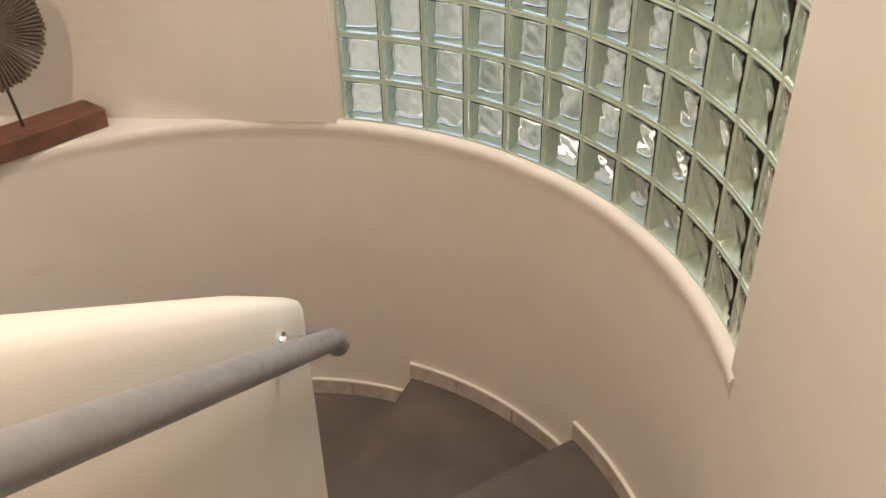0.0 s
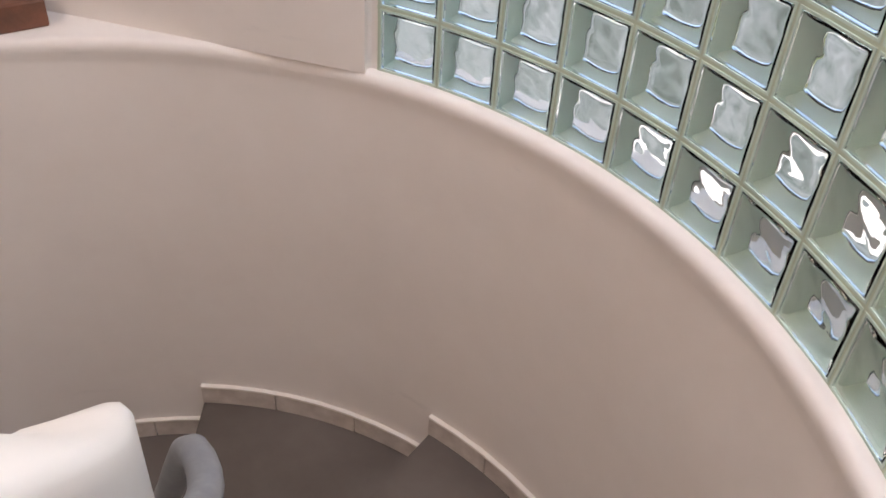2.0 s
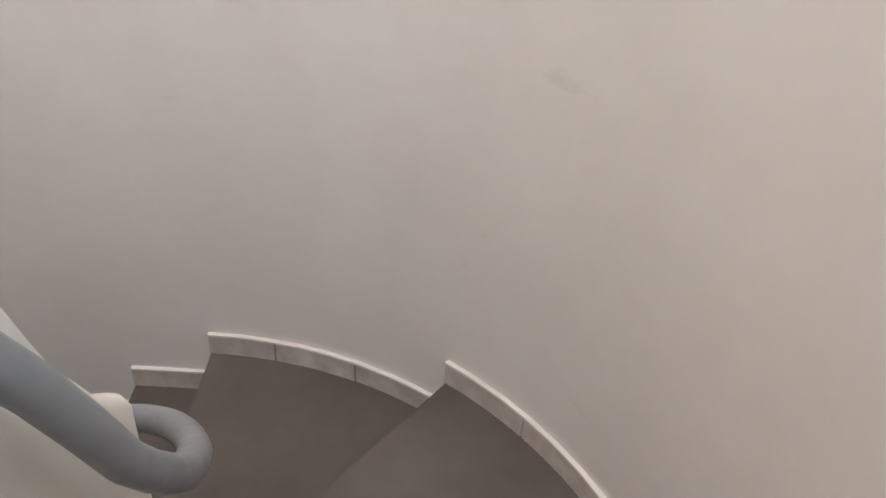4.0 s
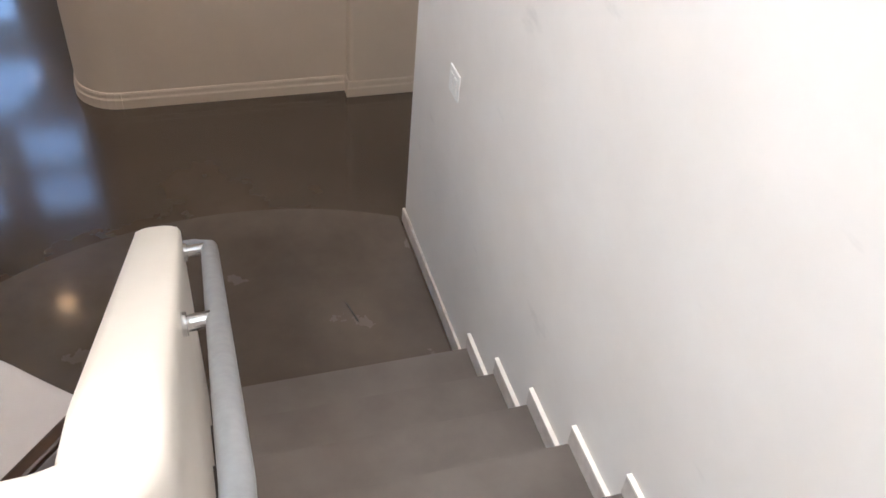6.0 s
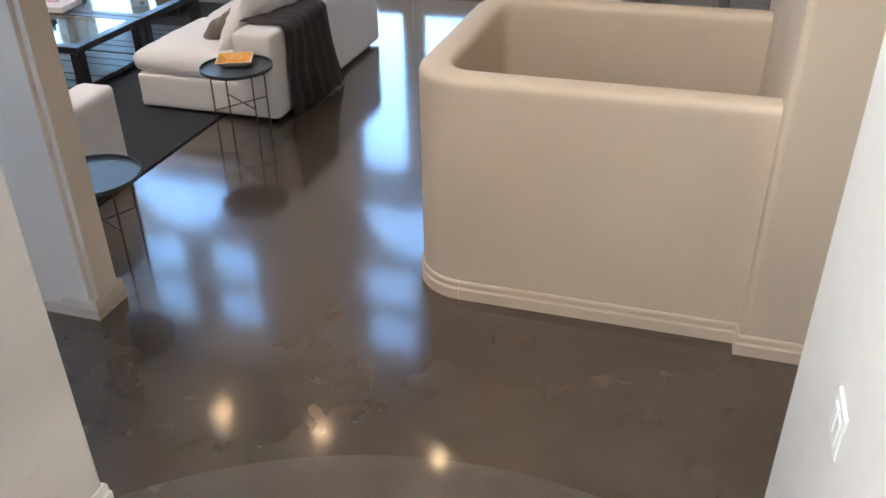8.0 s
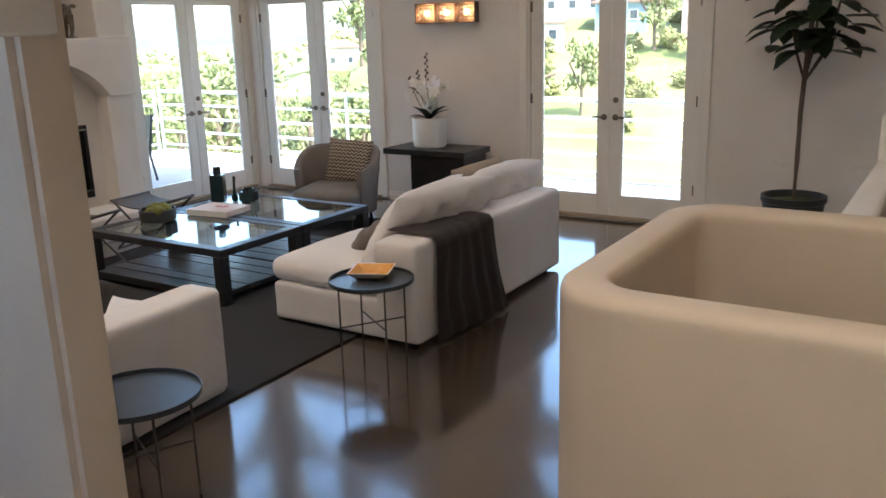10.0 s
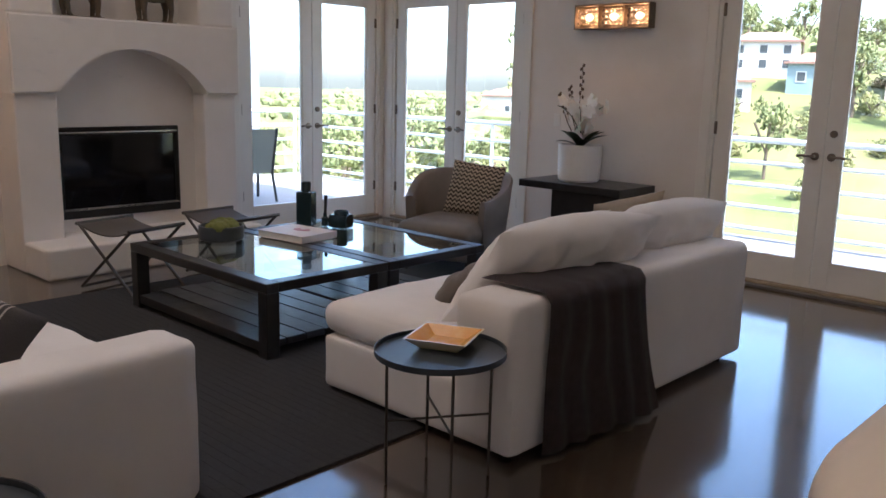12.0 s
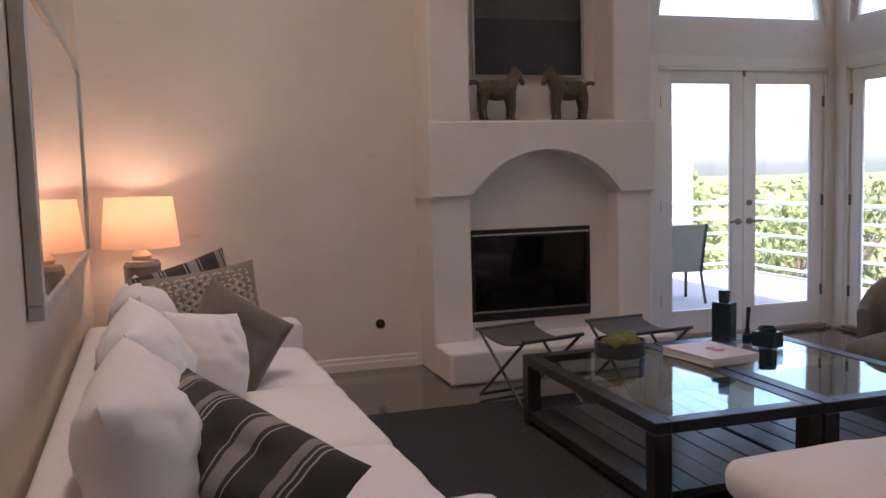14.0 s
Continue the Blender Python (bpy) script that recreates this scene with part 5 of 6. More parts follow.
# ---------------------------------------------------------------- armchair by the corner doors
arm = thing("armchair", "low grey leather barrel armchair with curved back", "armchair", at=(-5.05, 6.85, 0.0), turn=16)
bm = bmesh.new()
sec = []
for i in range(41):
    a = -32 + 244 * i / 40                                   # from one arm round the back to the other
    c, s = math.cos(radians(a)), math.sin(radians(a))
    f = min(1, max(0, (math.sin(radians(a)) + 0.53) / 1.3))
    f = f * f * (3 - 2 * f)
    top = 0.60 + 0.20 * f
    r = 0.40
    flare = 0.05 * f
    low = 0.16
    sec.append([((r + d) * c * 1.02, (r + d) * s * 0.95 + 0.02, z) for d, z in
                ((0.0, low), (0.01 + flare * 0.5, (low + top) / 2), (0.02 + flare, top - 0.03), (0.005 + flare, top), (-0.035 + flare, top),
                 (-0.06 + flare, top - 0.03), (-0.075, (low + top) / 2), (-0.08, low))])
loft(bm, sec)
part("shell", bm, M_GREYSEAT, arm, smooth=True)
bm = bmesh.new()
softbox(bm, (0, -0.06, 0.33), (0.68, 0.72, 0.19), 0.08, 0.03, 0.004, 14)
part("seat", bm, M_GREYSEAT, arm, smooth=True)
bm = bmesh.new()
softbox(bm, (0, -0.04, 0.20), (0.66, 0.68, 0.14), 0.05, 0, 0, 8)
part("seat_base", bm, M_GREYSEAT, arm, smooth=True)
for x, y in ((-0.26, -0.28), (0.26, -0.28), (-0.25, 0.27), (0.25, 0.27)):
    bm = bmesh.new()
    rod(bm, (x, y, 0.14), (x * 1.08, y * 1.08, 0.0), 0.022, 10, 0.013)
    part("leg", bm, M_BLACK, arm)
pillow("square pillow with brown and cream zigzag weave", Matrix.Translation((-5.05, 6.85, 0)) @ pose(0, 0, 0, 0, 0, 16) @ lean(0.07, 0.12, 0.43, 4, -18, 5), 0.48, 0.46, 0.15, M_CHEVRON, 52)

# ---------------------------------------------------------------- console, orchid, sconce, switches
con = thing("console_table", "black wooden console with overhanging slab top", "console")
bm = bmesh.new()
box(bm, -4.95, 7.56, 0.655, -3.93, 8.12, 0.715, 0.004)
part("top", bm, M_BLACK, con)
bm = bmesh.new()
box(bm, -4.62, 7.60, 0.0, -3.96, 8.08, 0.655, 0.004)
part("pedestal", bm, M_BLACK, con)
bm = bmesh.new()
box(bm, -4.9, 7.58, 0.0, -3.95, 8.10, 0.035, 0.004)
part("plinth", bm, M_BLACK, con)

orchid = thing("orchid", "white orchid with bare twigs in a white ceramic pot", "plant", at=(-4.53, 7.86, 0.7155))
bm = bmesh.new()
lathe(bm, [(0, 0), (0.165, 0), (0.18, 0.02), (0.19, 0.30), (0.187, 0.315), (0.172, 0.315), (0.168, 0.27), (0, 0.27)], 40)
part("pot", bm, M_CERAMIC, orchid, "smooth white ceramic pot", smooth=False)
bm = bmesh.new()
ball(bm, (0, 0, 0.25), 0.165, 16, 6, (1, 1, 0.22))
part("soil", bm, M_SOIL, orchid)
random.seed(21)


def blade(bm, base, heading, length, width, rise, bend, n=7):
    """A long leaf that arches outward."""
    d, side = Vector((math.cos(heading), math.sin(heading), 0)), Vector((-math.sin(heading), math.cos(heading), 0))
    rows = []
    for i in range(n + 1):
        t = i / n
        p = Vector(base) + d * length * t + Vector((0, 0, rise * t - bend * t * t))
        w = width * math.sin(math.pi * min(0.97, 0.12 + 0.85 * t)) ** 0.7 * (1 if t < 1 else 0.1)
        rows.append([bm.verts.new(p + side * w), bm.verts.new(p - Vector((0, 0, 0.25 * w))), bm.verts.new(p - side * w)])
    for a, b in zip(rows, rows[1:]):
        bm.faces.new((a[0], a[1], b[1], b[0]))
        bm.faces.new((a[1], a[2], b[2], b[1]))


for k in range(9):
    bm = bmesh.new()
    blade(bm, (0, 0, 0.29), k * 0.75 + random.random() * 0.4, 0.20 + 0.08 * random.random(), 0.042, 0.16 + 0.12 * random.random(), 0.12)
    bmesh.ops.solidify(bm, geom=bm.faces[:], thickness=0.003)
    part("leaf", bm, M_LEAF, orchid, smooth=True)
for k in range(4):
    a, lean_out = k * 1.6 + 0.4, 0.16 + 0.05 * random.random()
    pts = [Vector((0.02 * math.cos(a), 0.02 * math.sin(a), 0.28))]
    for i in range(1, 8):
        t = i / 7
        pts.append(Vector((lean_out * t * t * math.cos(a), lean_out * t * t * math.sin(a), 0.28 + 0.46 * t - 0.10 * t ** 3)))
    bm = bmesh.new()
    tube(bm, pts, 0.0035, 6)
    part("stem", bm, M_LEAF, orchid)
    for j in range(6):
        p = pts[2 + j % 6] + Vector(((random.random() - 0.5) * 0.11, (random.random() - 0.5) * 0.11, (random.random() - 0.3) * 0.09))
        bm = bmesh.new()
        face = Matrix.Translation(p) @ pose(0, 0, 0, 60 + 50 * random.random(), 0, 360 * random.random())
        for q in range(5):
            b = 2 * math.pi * q / 5
            bmesh.ops.create_uvsphere(bm, u_segments=8, v_segments=5, radius=1, matrix=face @ Matrix.Translation((0.03 * math.cos(b), 0.03 * math.sin(b), 0)) @ Matrix.Rotation(b, 4, "Z") @ Matrix.Diagonal((0.036, 0.027, 0.006, 1)))
        part("blossom", bm, M_PETAL, orchid, "white orchid blossom", smooth=True)
for k in range(3):
    a = 2.6 + k * 0.35
    pts = [Vector((0.03 * math.cos(a), 0.03 * math.sin(a), 0.28))]
    H = (0.98, 0.80, 0.74)[k]
    for i in range(1, 9):
        t = i / 8
        pts.append(Vector(((0.03 + (0.02, 0.14, 0.20)[k] * t) * math.cos(a) + 0.012 * math.sin(9 * t), (0.03 + (0.02, 0.14, 0.2)[k] * t) * math.sin(a), 0.28 + (H - 0.28) * t)))
    bm = bmesh.new()
    tube(bm, pts, 0.004, 6)
    for i in range(9):
        t = 0.62 + 0.38 * i / 8
        p = pts[0].lerp(pts[-1], t)
        ball(bm, (p.x + 0.014 * (-1) ** i, p.y, p.z), 0.013, 7, 5, (0.8, 0.8, 1.3))
    part("twig", bm, M_BARK, orchid, "brown twig with buds")

sconce = thing("wall_sconce", "rectangular metal wall light with three lit crystal bulbs", "wall light", at=(-4.475, YD, 2.115))
bm = bmesh.new()
box(bm, -0.375, -0.022, -0.105, 0.375, -0.001, 0.105, 0.004)
part("backplate", bm, M_BRONZE, sconce)
bm = bmesh.new()
for a, b, c, d in ((-0.375, 0.375, 0.09, 0.105), (-0.375, 0.375, -0.105, -0.09), (-0.375, -0.36, -0.09, 0.09), (0.36, 0.375, -0.09, 0.09), (-0.13, -0.12, -0.09, 0.09), (0.12, 0.13, -0.09, 0.09)):
    box(bm, a, -0.10, c, b, -0.022, d, 0.002)
part("frame", bm, M_BRONZE, sconce, "dark metal box frame")
for k in range(3):
    x = -0.25 + 0.25 * k
    for i in range(5):
        for j in range(3):
            bm = bmesh.new()
            ball(bm, (x - 0.08 + 0.04 * i, -0.075, -0.05 + 0.05 * j), 0.02, 8, 6)
            part("crystal", bm, M_CRYSTAL, sconce, "clear cut crystal", smooth=False).visible_shadow = False
    bm = bmesh.new()
    ball(bm, (x, -0.045, 0.0), 0.03, 12, 8, (1.3, 0.6, 1))
    part("bulb", bm, M_BULB, sconce, "glowing warm bulb", smooth=True)
    pl = new("sconce_light", bpy.data.lights.new("sconce_light", "POINT"))
    pl.data.energy, pl.data.color, pl.data.shadow_soft_size = 0.5, (1.0, 0.5, 0.22), 0.03
    pl.matrix_basis = Matrix.Translation((-4.475 + x, YD - 0.12, 2.115))


def switch_plate(m, wide, label):
    s = thing("light_switch", label, "switch")
    s.matrix_basis = m
    bm = bmesh.new()
    box(bm, -wide / 2, -0.007, -0.058, wide / 2, 0, 0.058, 0.003)
    part("plate", bm, M_PLASTIC, s)
    n = 2 if wide > 0.1 else 1
    for k in range(n):
        c = (k - (n - 1) / 2) * 0.046
        bm = bmesh.new()
        box(bm, c - 0.016, -0.011, -0.033, c + 0.016, -0.006, 0.033, 0.002)
        part("rocker", bm, M_PLASTIC, s)


switch_plate(Matrix.Translation((-5.05, YD, 1.21)), 0.075, "white single switch plate on the plaster wall")
switch_plate(Matrix.Translation((STAIR_X, 0.495, 1.185)) @ pose(0, 0, 0, 0, 0, 90) @ pose(0, 0, 0, 0, 0, 180), 0.118, "white double switch plate on the stair wall")

# ---------------------------------------------------------------- fig tree, dining side
fig = thing("fig_tree", "slim fiddle-leaf fig tree in a black pot", "plant", at=(-0.78, 7.72, 0.0))
bm = bmesh.new()
lathe(bm, [(0, 0), (0.19, 0), (0.2, 0.01), (0.25, 0.44), (0.265, 0.45), (0.265, 0.5), (0.245, 0.5), (0.235, 0.44), (0, 0.44)], 36)
part("pot", bm, M_POT, fig, "black nursery pot")
bm = bmesh.new()
ball(bm, (0, 0, 0.43), 0.235, 20, 6, (1, 1, 0.15))
part("soil", bm, M_SOIL, fig)
bm = bmesh.new()
tube(bm, [(0, 0, 0.42), (0.004, 0, 0.8), (0.0, 0.01, 1.2), (0.012, 0, 1.5), (0.03, 0.02, 1.9), (0.05, 0.0, 2.3)], 0.02, 9)
for e in ((0.24, 0.05, 1.85), (-0.15, 0.1, 2.0), (0.12, -0.2, 2.1), (0.28, -0.06, 2.25)):
    tube(bm, [(0.012, 0, 1.45), (0.012 + (e[0] - 0.012) * 0.5, e[1] * 0.5, 1.66), e], 0.011, 8)
part("trunk", bm, M_BARK, fig, "thin bare brown trunk", smooth=True)
random.seed(31)
for k in range(70):
    a = random.random() * 6.28
    r, z = 0.05 + 0.26 * random.random(), 1.66 + 0.85 * random.random()
    bm = bmesh.new()
    blade(bm, (0.05 + r * math.cos(a), r * math.sin(a), z), a + random.uniform(-0.5, 0.5), 0.2 + 0.09 * random.random(), 0.085, 0.06 * random.random(), 0.07 + 0.16 * random.random(), 6)
    bmesh.ops.solidify(bm, geom=bm.faces[:], thickness=0.003)
    part("leaf", bm, M_LEAF, fig, smooth=True)

frame_pic = thing("framed_print", "framed grey landscape print with wide white mat", "picture", at=(0.60, YD - 0.002, 1.24))
bm = bmesh.new()
for a, b, c, d in ((-0.265, 0.265, 0, 0.035), (-0.265, 0.265, 0.675, 0.71), (-0.265, -0.23, 0.035, 0.675), (0.23, 0.265, 0.035, 0.675)):
    box(bm, a, -0.03, c, b, 0, d, 0.003)
part("frame", bm, M_WALNUT, frame_pic, "dark wood frame")
bm = bmesh.new()
box(bm, -0.23, -0.012, 0.035, 0.23, -0.002, 0.675)
part("mat", bm, M_WHITE, frame_pic, "white paper mat")
bm = bmesh.new()
box(bm, -0.135, -0.015, 0.13, 0.135, -0.011, 0.56)
part("print", bm, M_PRINT, frame_pic, "grey printed landscape")

dchair = thing("dining_chair", "upholstered grey linen dining chair with high back", "chair", at=(0.93, 6.2, 0.0), turn=80)
bm = bmesh.new()
sec = []
for i in range(9):
    t = i / 8
    z, y = 0.40 + 0.60 * t, 0.20 + 0.10 * t * t
    w = 0.235 - 0.02 * t
    sec.append([(w * u, y + v, z) for u, v in ((-1, -0.03), (-0.7, -0.045), (0.7, -0.045), (1, -0.03), (1, 0.025), (0.7, 0.04), (-0.7, 0.04), (-1, 0.025))])
loft(bm, sec)
part("backrest", bm, M_DINING, dchair, smooth=True)
bm = bmesh.new()
softbox(bm, (0, -0.03, 0.43), (0.49, 0.48, 0.11), 0.045, 0.02, 0.0, 10)
part("seat", bm, M_DINING, dchair, smooth=True)
for x, y in ((-0.2, -0.22), (0.2, -0.22), (-0.2, 0.19), (0.2, 0.19)):
    bm = bmesh.new()
    rod(bm, (x, y, 0.39), (x * 1.03, y * 1.05, 0.0), 0.022, 8, 0.015)
    part("leg", bm, M_WALNUT, dchair)

dt = thing("dining_table", "dark wooden dining table with plain top", "table", at=(1.85, 6.3, 0.0))
bm = bmesh.new()
box(bm, -0.75, -1.0, 0.71, 0.75, 1.0, 0.755, 0.006)
part("tabletop", bm, M_WALNUT, dt)
for x in (-0.65, 0.65):
    for y in (-0.9, 0.9):
        bm = bmesh.new()
        box(bm, x - 0.04, y - 0.04, 0, x + 0.04, y + 0.04, 0.71, 0.004)
        part("leg", bm, M_WALNUT, dt)

# ---------------------------------------------------------------- glass block window
win = thing("window_3", "curved wall of wavy greenish glass blocks", "window", kind="structure")
RB, DA, DZ, A0, ROWS, COLS = RO + 0.022, 6.83, 0.17, -98.4, 13, 12
bw, bd = RB * radians(DA) - 0.006, 0.08


def block_mesh():
    """A glass block: two wavy panes and the pale coated edge between them."""
    bm = bmesh.new()
    n, t, e = 14, 0.010, 0.0045
    H = DZ - 0.008
    for y0, sign in ((0.0, 1), (bd - t, -1)):
        near, far = {}, {}
        for i in range(n + 1):
            for j in range(n + 1):
                u, v = i / n, j / n
                edge = 0 if i in (0, n) or j in (0, n) else 1
                swell = 0.0012 * edge * (math.sin(11 * u + 6 * v + 1.8 * math.sin(8 * v + sign)) + 0.8 * math.sin(12 * v - 7 * u + sign))
                g = e + 0.0006
                x, z = -bw / 2 + g + (bw - 2 * g) * u, g + (H - 2 * g) * v
                rim = 0.004 * (1 - edge)
                outer, inner = rim, t - 0.0005 + swell
                near[i, j] = bm.verts.new((x, y0 + (outer if sign > 0 else t - outer), z))
                far[i, j] = bm.verts.new((x, y0 + (inner if sign > 0 else t - inner), z))
        for i in range(n):
            for j in range(n):
                q = (i, j), (i + 1, j), (i + 1, j + 1), (i, j + 1)
                a, b = [near[k] for k in q], [far[k] for k in q]
                for f in ((a, b[::-1]) if sign > 0 else (a[::-1], b)):
                    bm.faces.new(f).smooth = True
        for k in range(n):
            for p, q in (((k, 0), (k + 1, 0)), ((k + 1, n), (k, n)), ((0, k + 1), (0, k)), ((n, k), (n, k + 1))):
                bm.faces.new((near[q], near[p], far[p], far[q]) if sign > 0 else (near[p], near[q], far[q], far[p]))
    for a, b, c, d in ((-bw / 2, -bw / 2 + e, 0, H), (bw / 2 - e, bw / 2, 0, H), (-bw / 2 + e, bw / 2 - e, 0, e), (-bw / 2 + e, bw / 2 - e, H - e, H)):
        k = len(bm.faces)
        box(bm, a, 0.002, c, b, bd - 0.002, d)
        bm.faces.ensure_lookup_table()
        for f in bm.faces[k:]:
            f.material_index = 1
    me = bpy.data.meshes.new("glass_block")
    bm.to_mesh(me)
    bm.free()
    me.materials.append(M_BLOCK)
    me.materials.append(M_EDGE)
    return me


bme = block_mesh()
for i in range(COLS):
    a = radians(A0 - DA * (i + 0.5))
    for j in range(ROWS):
        b = new("glass_block", bme)
        b.parent = win
        b.visible_shadow = False
        b.matrix_basis = Matrix.Translation((CX + RB * math.cos(a), CY + RB * math.sin(a), LEDGE + 0.004 + DZ * j)) @ Matrix.Rotation(a - math.pi / 2, 4, "Z")
bm = bmesh.new()
for j in range(ROWS + 1):
    z = LEDGE + DZ * j
    prism(bm, arc(CX, CY, RB + 0.006, A0 + 0.2, A0 - DA * COLS - 0.2, 48) + arc(CX, CY, RB + bd - 0.006, A0 - DA * COLS - 0.2, A0 + 0.2, 48), z - 0.004, z + 0.004)
for i in range(COLS + 1):
    a = A0 - DA * i
    h = math.degrees(0.0035 / RB)
    prism(bm, arc(CX, CY, RB + 0.006, a + h, a - h, 1) + arc(CX, CY, RB + bd - 0.006, a - h, a + h, 1), LEDGE, LEDGE + DZ * ROWS)
part("grout", bm, M_GROUT, win, "pale mortar joints")

# ---------------------------------------------------------------- sculpture on the ledge
sculpt = thing("fan_sculpture", "round ridged wooden sculpture on a reddish wood block", "sculpture", at=(0.53, -2.60, LEDGE), turn=53)
bm = bmesh.new()
box(bm, -0.30, -0.075, 0.0, 0.26, 0.085, 0.075, 0.006, 2)
for v in bm.verts:
    v.co += Vector((0, 0.006, 0.004)) * noise.noise(v.co * 9)
part("wood_base", bm, M_REDWOOD, sculpt, "weathered reddish wooden block")
bm = bmesh.new()
rod(bm, (-0.02, 0, 0.07), (0.0, 0, 0.26), 0.006, 10)
part("rod", bm, M_STEEL, sculpt, "thin metal rod")
disc_c = Vector((0.02, 0, 0.44))
bm = bmesh.new()
rod(bm, disc_c + Vector((0, -0.02, 0)), disc_c + Vector((0, 0.02, 0)), 0.05, 20)
part("disc_core", bm, M_DRIFT, sculpt)
random.seed(11)
for i in range(72):
    a = 2 * math.pi * i / 72
    bm = bmesh.new()
    ln = 0.205 + 0.008 * random.random()
    box(bm, 0.03, -0.028 - 0.006 * random.random(), -0.0062, ln, 0.028, 0.0062, 0.002)
    for v in bm.verts:
        if v.co.x < 0.1:
            v.co.z *= 0.35
            v.co.y *= 0.6
    bm.transform(Matrix.Translation(disc_c) @ Matrix.Rotation(a, 4, "Y"))
    part("ridge", bm, M_DRIFT, sculpt)

# ---------------------------------------------------------------- wooden lounge chair under the landing
lc = thing("lounge_chair", "dark wooden armchair with woven cane seat and pale cushion", "chair", at=(-0.80, -0.24, 0.0), turn=139)
for x in (-0.30, 0.30):
    for y in (-0.30, 0.30):
        bm = bmesh.new()
        rod(bm, (x, y * 0.85, 0.0), (x, y, 0.58 if y < 0 else 0.56), 0.018, 10, 0.022)
        part("leg", bm, M_WALNUT, lc)
    bm = bmesh.new()
    box(bm, x - 0.03, -0.37, 0.57, x + 0.03, 0.34, 0.60, 0.012, 2)
    part("armrest", bm, M_WALNUT, lc)
bm = bmesh.new()
box(bm, -0.28, -0.28, 0.33, 0.28, 0.28, 0.36, 0.006)
part("seat", bm, M_CANE, lc, "woven cane seat panel")
bm = bmesh.new()
box(bm, -0.27, 0.26, 0.40, 0.27, 0.285, 0.78, 0.006)
part("backrest", bm, M_CANE, lc, "woven cane back panel")
for a, b in ((-0.30, -0.27), (0.27, 0.30)):
    bm = bmesh.new()
    box(bm, a, 0.25, 0.33, b, 0.295, 0.80, 0.006)
    part("back_post", bm, M_WALNUT, lc)
bm = bmesh.new()
box(bm, -0.30, 0.25, 0.78, 0.30, 0.295, 0.815, 0.008)
part("top_rail", bm, M_WALNUT, lc)
bm = bmesh.new()
softbox(bm, (0, -0.02, 0.41), (0.52, 0.5, 0.1), 0.045, 0.02, 0.006, 10)
tagged(part("seat_cushion", bm, M_LINEN, smooth=True), "flat off-white cushion on the wooden armchair", "cushion").matrix_basis = lc.matrix_basis.copy()

# ---------------------------------------------------------------- recessed ceiling lamps, added warm fill lamps among them
for x, y, z, p, tone in LAMPS:
    d = thing("downlight", "round recessed ceiling light, lit; warm ones are added fill", "ceiling light", at=(x, y, z), group="recessed lights")
    bm = bmesh.new()
    lathe(bm, [(0.075, -0.001), (0.1, -0.001), (0.1, -0.008), (0.075, -0.012), (0.075, -0.001)], 28)
    part("ring", bm, M_WHITE, d)
    bm = bmesh.new()
    rod(bm, (0, 0, -0.004), (0, 0, -0.001), 0.075, 24)
    part("diffuser", bm, M_LAMPDISC, d, "glowing diffuser")

# short saw cuts in the landing floor
for x0, y0, x1, y1 in ((0.575, 0.53, 0.605, 0.40),):
    bm = bmesh.new()
    d = Vector((x1 - x0, y1 - y0, 0)).normalized()
    s = Vector((-d.y, d.x, 0)) * 0.003
    prism(bm, [(x0 - s.x, y0 - s.y), (x1 - s.x, y1 - s.y), (x1 + s.x, y1 + s.y), (x0 + s.x, y0 + s.y)], 0.0035, 0.0085)
    tagged(part("floor_crack", bm, M_PICLOW), "short dark crack in the concrete floor", "crack", kind="structure")

# ---------------------------------------------------------------- terrace and railings
slab("deck", -12.2, -2.5, -0.3, XW - 0.2, 10.7, -0.05, M_DECK, "pale sunlit concrete terrace", category="terrace")
slab("balcony", XW - 0.2, YD + 0.2, -0.3, 5.2, 10.7, -0.05, M_DECK, "pale concrete balcony", category="balcony")


def railing(a, b, label):
    a, b = Vector(a), Vector(b)
    r = thing("railing", label, "railing")
    n = max(1, round((b - a).length / 2.1))
    for i in range(n + 1):
        p = a.lerp(b, i / n)
        bm = bmesh.new()
        rod(bm, p, p + Vector((0, 0, 1.1)), 0.026, 10)
        part("post", bm, M_WHITEMETAL, r)
    for k in range(5):
        z = Vector((0, 0, 0.12 + 0.235 * k))
        bm = bmesh.new()
        rod(bm, a + z, b + z, 0.022 if k < 4 else 0.03, 10)
        part("bar", bm, M_WHITEMETAL, r)


railing((-12.0, 10.5, -0.05), (5.0, 10.5, -0.05), "white painted pipe railing along the balcony edge")
railing((-12.0, -2.3, -0.05), (-12.0, 10.38, -0.05), "white painted pipe railing along the terrace edge")
slab("pillar_outside", -12.6, 9.45, -0.3, -12.25, 9.86, 2.16, M_GREYWALL, "grey stucco pillar beyond the terrace", category="pillar")

# unseen ground and wall, added for the glass blocks to show
slab("side_yard", -8.0, -7.5, -0.5, 4.0, -3.3, -0.3, M_BACKDROP, "unseen patchy grey ground added behind the glass blocks", category="yard")
slab("yard_wall", -8.0, -7.7, -0.5, 4.0, -7.5, 3.4, M_BACKDROP, "unseen patchy grey wall added behind the glass blocks", category="wall")

